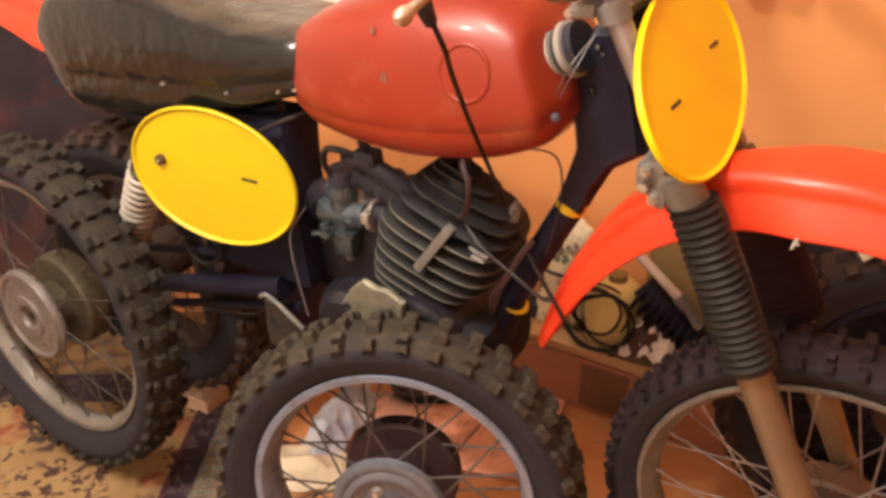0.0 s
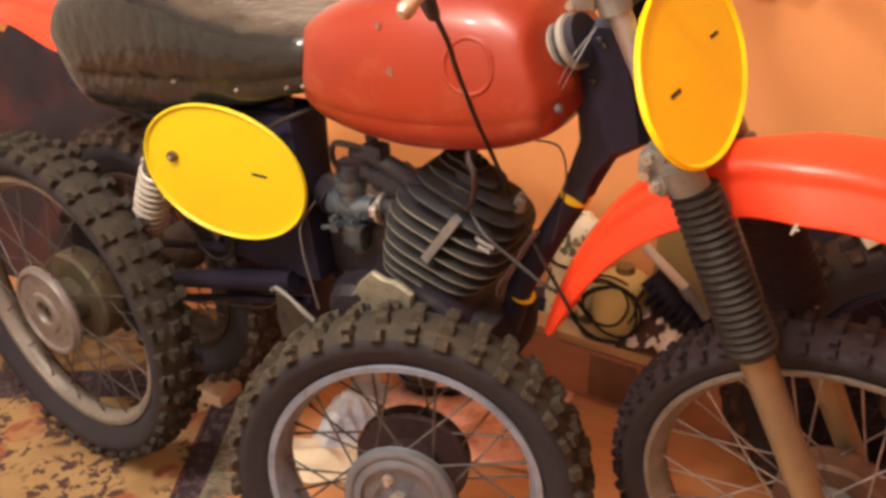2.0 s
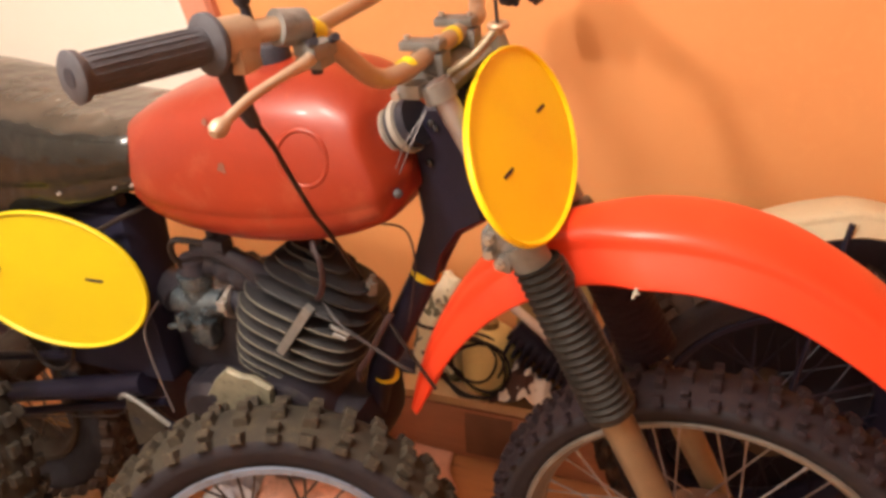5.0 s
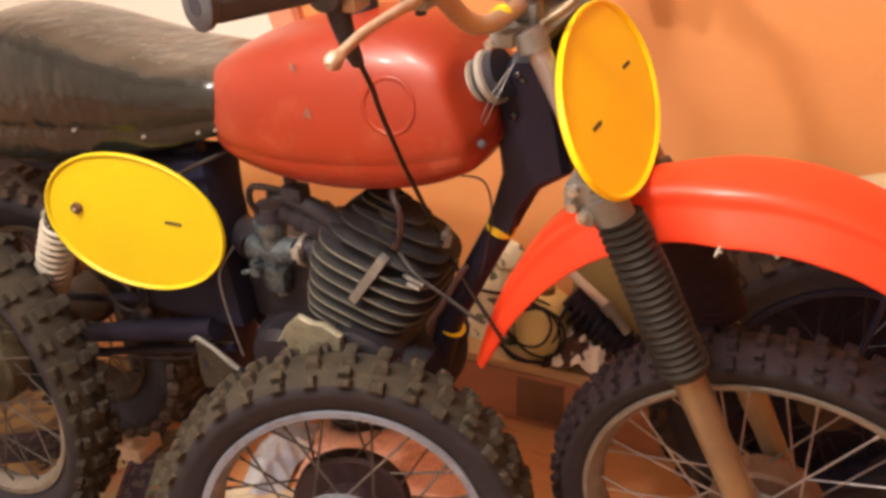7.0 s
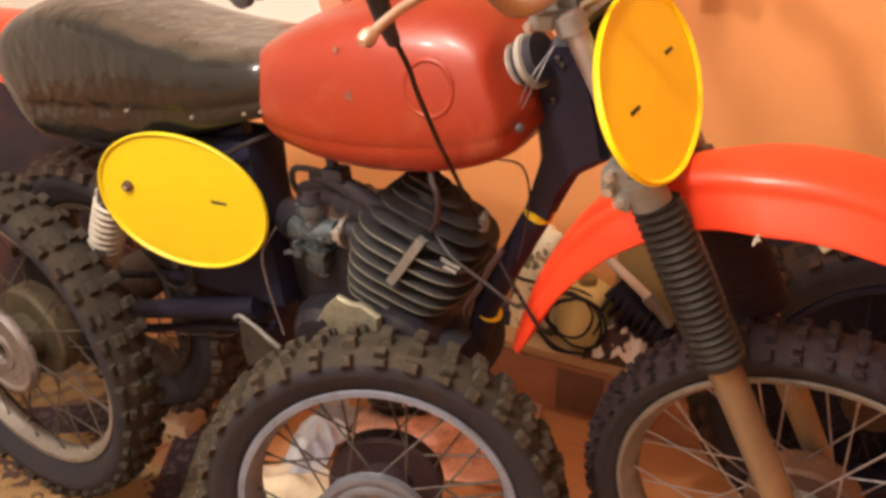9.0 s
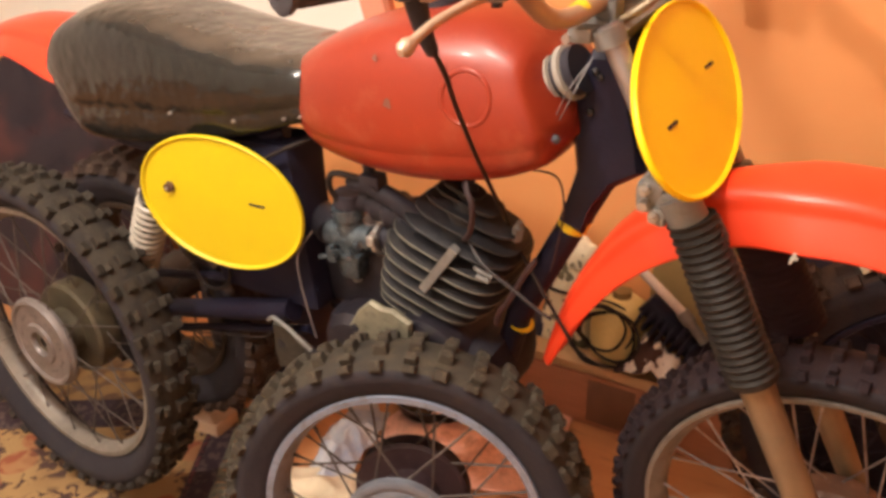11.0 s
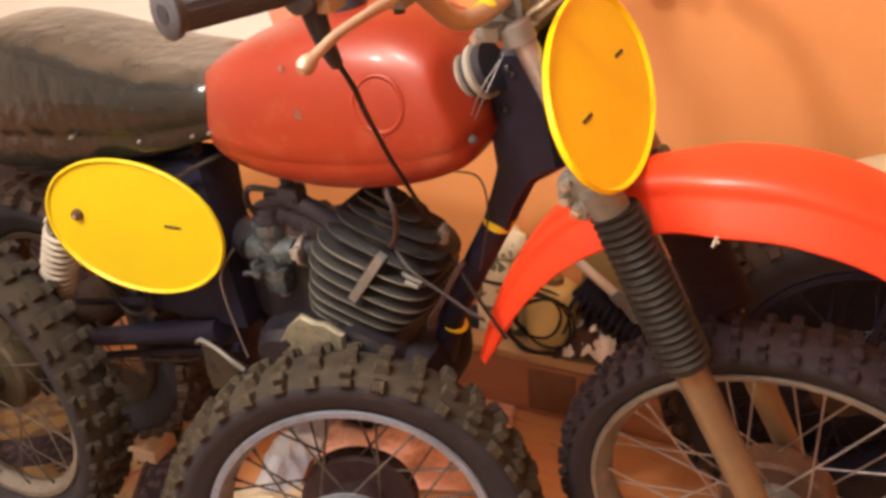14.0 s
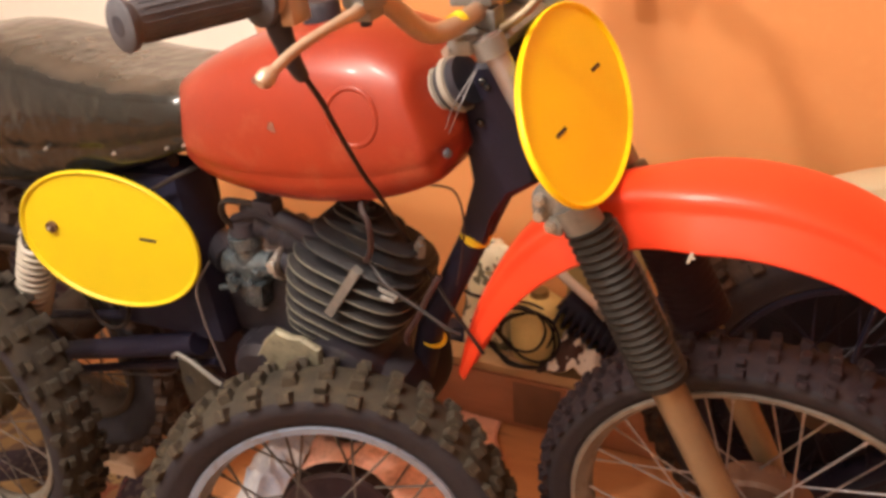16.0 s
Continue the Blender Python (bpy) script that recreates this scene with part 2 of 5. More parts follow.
def mottled(name, a, b, scale, lo, hi):
    """Two hard-edged tones in irregular patches."""
    m = material(name, a, None, 10, 0.85, bump=0.4)
    nt = m.node_tree
    n, ln = nt.nodes, nt.links
    tc, x = n.new("ShaderNodeTexCoord"), n.new("ShaderNodeTexNoise")
    x.inputs["Scale"].default_value = scale
    ln.new(tc.outputs["Object"], x.inputs["Vector"])
    r, mx = n.new("ShaderNodeMapRange"), n.new("ShaderNodeMix")
    r.inputs["From Min"].default_value, r.inputs["From Max"].default_value = lo, hi
    ln.new(x.outputs[0], r.inputs["Value"])
    mx.data_type = "RGBA"
    ln.new(r.outputs[0], mx.inputs[0])
    mx.inputs[6].default_value, mx.inputs[7].default_value = (*a, 1), (*b, 1)
    ln.new(mx.outputs[2], n["Principled BSDF"].inputs["Base Color"])
    return m


CAMO = mottled("brown_white_patched_cloth", (0.07, 0.032, 0.026), (0.88, 0.84, 0.78), 17, 0.455, 0.485)


def carpet_material():
    """Woven floral field: tan ground, dark sprigs, red blooms."""
    m = bpy.data.materials.new("floral_carpet")
    m.use_nodes = True
    n, ln = m.node_tree.nodes, m.node_tree.links
    bsdf = n["Principled BSDF"]
    bsdf.inputs["Roughness"].default_value = 0.95
    tc = n.new("ShaderNodeTexCoord")

    def tone(kind, scale, lo, hi, detail=2.0):
        x = n.new(kind)
        x.inputs["Scale"].default_value = scale
        if kind == "ShaderNodeTexNoise":
            x.inputs["Detail"].default_value = detail
            x.inputs["Distortion"].default_value = 0.6
        ln.new(tc.outputs["Object"], x.inputs["Vector"])
        r = n.new("ShaderNodeMapRange")
        r.inputs["From Min"].default_value, r.inputs["From Max"].default_value = lo, hi
        ln.new(x.outputs[0], r.inputs["Value"])
        return r.outputs[0]

    def mix(fac, a, b):
        x = n.new("ShaderNodeMix")
        x.data_type = "RGBA"
        ln.new(fac, x.inputs[0])
        for k, c in ((6, a), (7, b)):
            if isinstance(c, tuple):
                x.inputs[k].default_value = (*c, 1)
            else:
                ln.new(c, x.inputs[k])
        return x.outputs[2]

    def times(a, b):
        x = n.new("ShaderNodeMath")
        x.operation = "MULTIPLY"
        ln.new(a, x.inputs[0])
        ln.new(b, x.inputs[1])
        return x.outputs[0]

    field = mix(tone("ShaderNodeTexNoise", 5, 0.4, 0.6), (0.37, 0.235, 0.10), (0.30, 0.18, 0.075))
    sprigs = times(tone("ShaderNodeTexNoise", 40, 0.50, 0.55, 2.5), tone("ShaderNodeTexNoise", 6.5, 0.40, 0.48, 1.0))
    c = mix(sprigs, field, (0.070, 0.034, 0.028))
    blooms = tone("ShaderNodeTexVoronoi", 6.5, 0.36, 0.33)
    petals = mix(tone("ShaderNodeTexNoise", 24, 0.45, 0.55), (0.28, 0.085, 0.04), (0.36, 0.17, 0.075))
    patch = times(blooms, tone("ShaderNodeTexNoise", 2.6, 0.42, 0.5, 1.0))
    c = mix(patch, c, petals)
    ln.new(c, bsdf.inputs["Base Color"])
    f, b = n.new("ShaderNodeTexNoise"), n.new("ShaderNodeBump")
    f.inputs["Scale"].default_value = 260
    ln.new(tc.outputs["Object"], f.inputs["Vector"])
    b.inputs["Strength"].default_value, b.inputs["Distance"].default_value = 0.6, 0.003
    ln.new(f.outputs[0], b.inputs["Height"])
    ln.new(b.outputs[0], bsdf.inputs["Normal"])
    return m


CARPET = carpet_material()
GREY_YARN = material("grey_fringe_yarn", (0.25, 0.24, 0.17), (0.07, 0.055, 0.052), 34, 0.9)
FRINGE = mottled("dark_red_grey_fringe", (0.026, 0.013, 0.022), (0.085, 0.058, 0.055), 60, 0.5, 0.62)


# ---- mesh builders: each gives (points, faces) ----
def join(*geos):
    pts, faces = [], []
    for p, f in geos:
        k = len(pts)
        pts += p
        faces += [tuple(i + k for i in q) for q in f]
    return pts, faces


def moved(geo, m):
    return [m @ Vector(p) for p in geo[0]], geo[1]


def grid_faces(rows, cols, wrap_r=False, wrap_c=False, caps=False):
    f = []
    for i in range(rows if wrap_r else rows - 1):
        for j in range(cols if wrap_c else cols - 1):
            a, b = i * cols + j, i * cols + (j + 1) % cols
            c, d = ((i + 1) % rows) * cols + (j + 1) % cols, ((i + 1) % rows) * cols + j
            f.append((a, b, c, d))
    if caps and wrap_c:
        f.append(tuple(reversed(range(cols))))
        f.append(tuple(range((rows - 1) * cols, rows * cols)))
    return f


def smooth_path(pts, steps=6, closed=False):
    """Catmull-Rom through the points."""
    pts = [Vector(p) for p in pts]
    out, n = [], len(pts)
    for i in range(n if closed else n - 1):
        if closed:
            a, b, c, d = pts[i - 1], pts[i], pts[(i + 1) % n], pts[(i + 2) % n]
        else:
            a, b, c, d = pts[max(i - 1, 0)], pts[i], pts[i + 1], pts[min(i + 2, n - 1)]
        for k in range(steps):
            t = k / steps
            out.append(0.5 * ((2 * b) + (c - a) * t + (2 * a - 5 * b + 4 * c - d) * t * t + (3 * b - a - 3 * c + d) * t ** 3))
    if not closed:
        out.append(pts[-1])
    return out


def tube(pts, radius, sides=10, closed=False):
    """A round tube along points; radius: one number or one a point."""
    pts = [Vector(p) for p in pts]
    n = len(pts)
    rads = radius if isinstance(radius, (list, tuple)) else [radius] * n
    out, ref = [], None
    for i, p in enumerate(pts):
        a = pts[i - 1] if (i or closed) else p
        b = pts[(i + 1) % n] if (i < n - 1 or closed) else p
        d = (b - a).normalized()
        if ref is None:
            ref = d.orthogonal().normalized()
        ref = (ref - d * ref.dot(d)).normalized()
        side = d.cross(ref)
        out += [p + rads[i] * (math.cos(t) * ref + math.sin(t) * side) for t in (2 * math.pi * k / sides for k in range(sides))]
    return out, grid_faces(n, sides, closed, True, not closed)


def rod(a, b, r, r2=None, sides=14):
    return tube([a, b], [r, r if r2 is None else r2], sides)


def lathe(profile, steps=48, closed=False):
    """Turns (radius, along) pairs about the y axis."""
    pts = []
    for k in range(steps):
        t = 2 * math.pi * k / steps
        pts += [Vector((r * math.cos(t), y, r * math.sin(t))) for r, y in profile]
    return pts, grid_faces(steps, len(profile), True, closed)


def block(size, taper=1.0, bevel=0.0):
    """A box about the origin; bevelled by cutting its corners' edges in a bmesh."""
    x, y, z = (s / 2 for s in size)
    p = [Vector((sx * x * (taper if sz > 0 else 1), sy * y * (taper if sz > 0 else 1), sz * z)) for sz in (-1, 1) for sx, sy in ((-1, -1), (1, -1), (1, 1), (-1, 1))]
    f = [(3, 2, 1, 0), (4, 5, 6, 7), (0, 1, 5, 4), (1, 2, 6, 5), (2, 3, 7, 6), (3, 0, 4, 7)]
    if not bevel:
        return p, f
    bm = bmesh.new()
    vs = [bm.verts.new(q) for q in p]
    for q in f:
        bm.faces.new([vs[i] for i in q])
    bmesh.ops.bevel(bm, geom=bm.edges[:], offset=bevel, segments=2, affect="EDGES", profile=0.6)
    bm.verts.index_update()
    out = [v.co.copy() for v in bm.verts], [tuple(v.index for v in g.verts) for g in bm.faces]
    bm.free()
    return out


def slab(outline, depth, edge=0.0, dish=0.0):
    """A plate in the xz plane (points x, z), its thickness along y, with a bevelled rim of that edge."""
    n = len(outline)
    cx, cz = sum(p[0] for p in outline) / n, sum(p[1] for p in outline) / n

    def ring(shrink, y):
        out = []
        for x, z in outline:
            d = Vector((x - cx, z - cz))
            d *= max(0.0, 1 - shrink / max(d.length, 1e-6))
            out.append(Vector((cx + d.x, y, cz + d.y)))
        return out

    rings = [ring(edge, 0), ring(0, edge), ring(0, depth - edge), ring(edge, depth)] if edge else [ring(0, 0), ring(0, depth)]
    pts = [p for r in rings for p in r]
    return pts, grid_faces(len(rings), n, False, True, True)


def loft(sections, caps=True):
    """Skins closed rings with the same number of points."""
    n = len(sections[0])
    return [Vector(p) for s in sections for p in s], grid_faces(len(sections), n, False, True, caps)


def lerp_table(table, x):
    for (a, fa), (b, fb) in zip(table, table[1:]):
        if x <= b:
            t = max(0.0, (x - a) / (b - a))
            t = t * t * (3 - 2 * t) * 0.35 + t * 0.65
            return fa + (fb - fa) * t
    return table[-1][1]


def oval(rx, rz, n=48, power=2.0):
    out = []
    for k in range(n):
        t = 2 * math.pi * k / n
        c, s = math.cos(t), math.sin(t)
        out.append((rx * math.copysign(abs(c) ** (2 / power), c), rz * math.copysign(abs(s) ** (2 / power), s)))
    return out


def mesh_of(name, geo, mat, smooth=40):
    me = bpy.data.meshes.new(name)
    me.from_pydata([tuple(p) for p in geo[0]], [], geo[1])
    bm = bmesh.new()
    bm.from_mesh(me)
    bmesh.ops.recalc_face_normals(bm, faces=bm.faces[:])
    if smooth:
        for f in bm.faces:
            f.smooth = True
        for e in bm.edges:
            if len(e.link_faces) == 2 and e.calc_face_angle(0) > radians(smooth):
                e.smooth = False
    bm.to_mesh(me)
    bm.free()
    me.materials.append(mat)
    return me


def part(name, geo, mat, parent=None, label="", smooth=40, sub=0, category="", kind="", group=""):
    """One mesh object under a thing or a part."""
    ob = new(name, mesh_of(name, geo, mat, smooth))
    if parent is not None:
        ob.parent = parent
    if sub:
        s = ob.modifiers.new("smooth", "SUBSURF")
        s.levels = s.render_levels = sub
    return tagged(ob, label, category, kind=kind, group=group)


def share(name, mesh, parent, m):
    """Another object on the same mesh."""
    ob = new(name, mesh)
    ob.parent = parent
    ob.matrix_local = m
    return ob


def thing(name, label, category, m=None, group=""):
    ob = new(name)
    ob.empty_display_size = 0.05
    if m is not None:
        ob.matrix_world = m
    return tagged(ob, label, category, group=group)


def structure(name, geo, mat, m=None, smooth=0):
    ob = part(name, geo, mat, None, smooth=smooth, kind="structure")
    if m is not None:
        ob.matrix_world = m
    return ob


def boxgeo(u0, u1, v0, v1, w0, w1, bevel=0.0):
    """A box between limits in (ahead, right, up)."""
    g = block((abs(u1 - u0), abs(v1 - v0), abs(w1 - w0)), 1.0, bevel)
    return moved(g, Matrix.Translation(((u0 + u1) / 2, -(v0 + v1) / 2, (w0 + w1) / 2)))


# ---- the room ----
WALL_V = -0.85
structure("floor", boxgeo(-3.2, 2.6, WALL_V - 0.2, 2.6, -0.1, 0.0), FLOOR, ROOM)
structure("wall_north", boxgeo(-3.2, 2.6, WALL_V - 0.15, WALL_V, 0.0, 2.5), WALL, ROOM)
structure("wall_cream", moved(slab([(-3.2, 0.75), (-1.008, 0.75), (-1.506, 2.5), (-3.2, 2.5)], 0.012), Matrix.Translation((0, -WALL_V - 0.008, 0))), WHITE_WALL, ROOM)
structure("trim", moved(slab([(-1.004, 0.75), (-0.918, 0.75), (-1.416, 2.5), (-1.502, 2.5)], 0.020), Matrix.Translation((0, -WALL_V - 0.016, 0))), PINK_TRIM, ROOM)
structure("trim_edge", moved(slab([(-0.917, 0.75), (-0.895, 0.75), (-1.393, 2.5), (-1.415, 2.5)], 0.026), Matrix.Translation((0, -WALL_V - 0.022, 0))), material("dark_pink_trim_edge", (0.55, 0.17, 0.09), (0.48, 0.14, 0.075), 5, 0.6, bump=0.1), ROOM)
structure("wall_west", boxgeo(-3.35, -3.2, WALL_V - 0.15, 2.75, 0.0, 2.5), WHITE_WALL, ROOM)
structure("wall_east", boxgeo(2.6, 2.75, WALL_V - 0.15, 2.75, 0.0, 2.5), WALL, ROOM)
structure("wall_south", boxgeo(-3.2, 2.6, 2.6, 2.75, 0.0, 2.5), WHITE_WALL, ROOM)
structure("ceiling", boxgeo(-3.35, 2.75, WALL_V - 0.15, 2.75, 2.5, 2.6), CEILING, ROOM)


# ---- wheels ----
def tyre_geo(r_rim, r_out, width, knob, lip):
    """The bare carcass, axle along y."""
    rc, h = r_out - knob, width / 2
    k = rc - r_rim
    b = width * lip
    half = [(r_rim - 0.010, b - 0.008), (r_rim + 0.002, b - 0.004), (r_rim + 0.006, b + 0.002), (r_rim + k * 0.20, b * 0.45 + h * 0.45), (r_rim + k * 0.42, h * 0.93), (r_rim + k * 0.62, h * 0.98), (r_rim + k * 0.78, h * 0.90), (r_rim + k * 0.92, h * 0.68), (rc, h * 0.35)]
    return lathe([(r, -y) for r, y in half] + [(rc + 0.001, 0)] + [(r, y) for r, y in reversed(half)], 72)


def knobs(wheel, r_out, width, pitches, knob, seed, chunky, tread):
    """Tread blocks, each an object on one of a few shared meshes."""
    rnd = random.Random(seed)
    rc, h, step = r_out - knob, width / 2, 2 * math.pi / pitches
    along = step * r_out
    kinds = {"mid": (0.0, 0.0, 0.40, 0.44, 0.30), "inner": (0.30, 0.06, 0.40, 0.36, 0.30), "outer": (0.62, 0.45, 0.36, 0.26, -0.1), "shoulder": (0.90, 1.10, 0.38, 0.22, -0.75), "shoulder_long": (0.88, 1.05, 0.38, 0.34, -0.70)}
    meshes = {}

    def lug(kind, side, a):
        y, tilt, sx, sy, base = kinds[kind]
        key = kind, side, rnd.randrange(3)
        if key not in meshes:
            m = Matrix.Translation((rc + knob * base, side * y * h, 0)) @ Matrix.Rotation(side * tilt, 4, "Z") @ Matrix.Rotation(radians(90), 4, "Y") @ Matrix.Rotation(rnd.uniform(-0.08, 0.08), 4, "Z")
            meshes[key] = mesh_of("knob", moved(block((along * sx * chunky * rnd.uniform(0.9, 1.08), h * sy * chunky * rnd.uniform(0.9, 1.08), knob * 1.7), 0.80, 0.0022), m), tread, 0)
        share("knob", meshes[key], wheel, Matrix.Rotation(-(a + rnd.uniform(-0.05, 0.05) * step), 4, "Y"))

    for i in range(pitches):
        a = i * step
        if i % 2 == 0:
            for side in (-1, 1):
                lug("inner", side, a)
                lug("shoulder_long", side, a)
        else:
            lug("mid", 1, a)
            for side in (-1, 1):
                lug("outer", side, a)
                lug("shoulder", side, a)


def rim_geo(r, width, lip=0.016):
    """A rolled rim: flat lips at both sides, a drop centre."""
    h = width / 2
    half = [(r - lip, h - 0.004), (r - lip * 0.81, h + 0.001), (r - 0.002, h + 0.002), (r, h - 0.002), (r - 0.006, h - 0.006), (r - 0.010, h * 0.55)]
    inner = [(r - 0.021, h * 0.62), (r - 0.028, 0.004)]
    prof = [(a, -y) for a, y in half] + [(r - 0.016, 0)] + [(a, y) for a, y in reversed(half)] + inner + [(a, -y) for a, y in reversed(inner)]
    return lathe(prof, 72, True)


def spokes(wheel, r_rim, flange, half, count, mat, thick=0.0022):
    """Crossed wire spokes, each an object of its own."""
    meshes = {}
    for i in range(count):
        side = 1 if i % 2 else -1
        swing = 1 if (i // 2) % 2 else -1
        a = 2 * math.pi * i / count
        b = swing * 0.62
        if (side, swing) not in meshes:
            p = Vector((flange * math.cos(b), side * half, flange * math.sin(b)))
            q = Vector((r_rim - 0.022, side * 0.008, 0))
            d = (q - p).normalized()
            g = join(tube([p - d * 0.004, p, q - d * 0.014], thick, 6), tube([q - d * 0.016, q], thick * 1.6, 6))
            meshes[side, swing] = mesh_of("spoke", g, mat)
        share("spoke", meshes[side, swing], wheel, Matrix.Rotation(-a, 4, "Y"))


def disc_geo(r, y0, y1, edge=0.004, hole=0.0, steps=48):
    return lathe([(hole, y0), (r - edge, y0), (r, y0 + math.copysign(edge, y1 - y0)), (r, y1 - math.copysign(edge, y1 - y0)), (r - edge, y1), (hole, y1)], steps, hole > 0)


def wheel_parts(wheel, r_rim, r_out, width, pitches, rim_mat, spoke_mat, count, flange, half, seed, lip=0.36, knob=0.013, chunky=1.25, tread=None, rim_lip=0.016, wire=0.0022):
    tyre = part("tyre", tyre_geo(r_rim, r_out, width, knob, lip), RUBBER, wheel, "knobbly dusty black tyre", smooth=50)
    tyre.data.materials.append(CROWN if not tread else tread)
    for f in tyre.data.polygons:
        f.material_index = 1 if math.hypot(f.center.x, f.center.z) > r_rim + (r_out - knob - r_rim) * 0.70 else 0
    knobs(wheel, r_out, width, pitches, knob, seed, chunky, tread or KNOB)
    part("rim", rim_geo(r_rim, width * 2 * lip, rim_lip), rim_mat, wheel)
    spokes(wheel, r_rim, flange, half, count, spoke_mat, wire)


def aim(c, az, el, spin=0.0):
    """A wheel's pose: its near face (local -y) looks along azimuth az and elevation el, in degrees."""
    a, e = radians(az), radians(el)
    n = Vector((math.cos(e) * math.sin(a), -math.cos(e) * math.cos(a), math.sin(e)))
    x = Vector((0, 0, 1)).cross(n).normalized()
    z = n.cross(x)
    return Matrix.Translation(c) @ Matrix((( x.x, -n.x, z.x, 0), (x.y, -n.y, z.y, 0), (x.z, -n.z, z.z, 0), (0, 0, 0, 1))) @ Matrix.Rotation(radians(spin), 4, "Y")


# spare rear wheel standing before the motorcycle
spare = thing("spare_wheel", "spoked spare wheel with knobbly tyre, standing before the motorcycle", "wheel", group="loose wheels", m=aim((-0.080, 1.108, 0.327), -10.4, 3.2, 4))
wheel_parts(spare, 0.245, 0.325, 0.118, 36, RIM, SPOKE_DULL, 36, 0.072, 0.045, 3, chunky=1.12)
hub = part("hub", lathe([(0.012, -0.06), (0.05, -0.06), (0.055, -0.05), (0.055, 0.05), (0.012, 0.05)], 40), DRUM_MAROON, spare)
brake_plate = part("brake_plate", join(disc_geo(0.098, -0.050, -0.062, 0.005, 0.03), lathe([(0.098, -0.060), (0.096, -0.068), (0.091, -0.071), (0.083, -0.071), (0.079, -0.068), (0.074, -0.072), (0.066, -0.073), (0.062, -0.066), (0.030, -0.062)], 64)), HUB, spare, "round grey aluminium brake plate with raised ring")
part("inner_face", disc_geo(0.0625, -0.050, -0.0635, 0.002), material("blue_grey_plate_face", (0.13, 0.165, 0.22), (0.07, 0.085, 0.115), 22, 0.4, 0.3, bump=0.2, wear=(0.26, 0.29, 0.33), wear_amount=0.3), brake_plate)
part("plate_rib", moved(block((0.004, 0.008, 0.058), 1, 0.0015), Matrix.Translation((-0.040, -0.0655, 0.010)) @ Matrix.Rotation(radians(24), 4, "Y")), HUB, brake_plate)
part("cam_stud", join(rod((-0.020, -0.062, 0.036), (-0.020, -0.080, 0.036), 0.0055, sides=12), rod((-0.020, -0.062, 0.036), (-0.020, -0.069, 0.036), 0.010, sides=6)), BOLT, brake_plate)
part("axle_nut", join(rod((0, -0.0625, 0), (0, -0.078, 0), 0.015, sides=6), rod((0, -0.078, 0), (0, -0.086, 0), 0.008)), BOLT, spare)
part("brake_drum", join(disc_geo(0.104, 0.03, 0.07, 0.006), disc_geo(0.06, 0.07, 0.085, 0.004)), DRUM_MAROON, spare, "dark maroon round brake drum")

# front wheel of larger size leaning at the motorcycle's tail
leaning = thing("leaning_wheel", "large spoked wheel with knobbly tyre leaning against the motorcycle's tail", "wheel", group="loose wheels", m=aim((-0.872, 1.582, 0.422), -33, -2, 0))
wheel_parts(leaning, 0.31, 0.394, 0.104, 44, RIM_DULL, SPOKE_DULL, 36, 0.07, 0.05, 5, lip=0.21, chunky=1.2, knob=0.0115, tread=TREAD_HALF_SHADED, wire=0.0016)
part("hub", lathe([(0.012, -0.045), (0.05, -0.045), (0.055, -0.03), (0.055, 0.05), (0.012, 0.07)], 40), HUB_TAN, leaning)
part("hub_disc", join(disc_geo(0.108, -0.034, -0.049, 0.004, 0.026), lathe([(0.104, -0.049), (0.101, -0.055), (0.094, -0.055), (0.090, -0.050), (0.05, -0.051), (0.046, -0.056), (0.030, -0.056), (0.026, -0.049)], 48)), HUB_DULL, leaning, "pale round hub cover")
part("brake_drum", disc_geo(0.11, 0.02, 0.075, 0.006), HUB_TAN, leaning)


# ---- the motorcycle ----
bike = thing("motorcycle", "old red and black motocross motorcycle with yellow number plates", "motorcycle", BIKE)

# tank
TANK_TOP = [(-0.527, 1.065), (-0.51, 1.092), (-0.43, 1.136), (-0.315, 1.170), (-0.217, 1.184), (-0.13, 1.180), (-0.07, 1.160), (-0.03, 1.135)]
TANK_LOW = [(-0.527, 1.02), (-0.507, 0.978), (-0.467, 0.950), (-0.374, 0.934), (-0.266, 0.927), (-0.166, 0.936), (-0.091, 0.959), (-0.055, 0.98), (-0.028, 1.02)]
TANK_HALF = [(-0.527, 0.055), (-0.51, 0.085), (-0.45, 0.117), (-0.38, 0.132), (-0.31, 0.137), (-0.22, 0.135), (-0.14, 0.130), (-0.060, 0.123), (-0.051, 0.119), (-0.046, 0.110), (-0.026, 0.060)]
TANK_RING = [(0.0, 0.0), (0.55, 0.012), (0.80, 0.05), (0.93, 0.14), (0.965, 0.225), (0.955, 0.25), (0.985, 0.275), (1.0, 0.36), (0.99, 0.52), (0.95, 0.68), (0.86, 0.83), (0.66, 0.945), (0.35, 0.99), (0.0, 1.0)]


def swept(ring):
    """Cuts the tank's upper front back towards the rider."""
    for p in ring:
        f, k = max(0.0, (p.x + 0.14) / 0.11), min(1.0, max(0.0, (p.z - 1.05) / 0.065))
        p.x += f * (0.006 - 0.034 * k)
    return ring


def ring_of(u, low, top, half, shape):
    r = [B(u, half * a, low + (top - low) * b) for a, b in shape]
    return r + [B(u, -half * a, low + (top - low) * b) for a, b in reversed(shape[1:-1])]


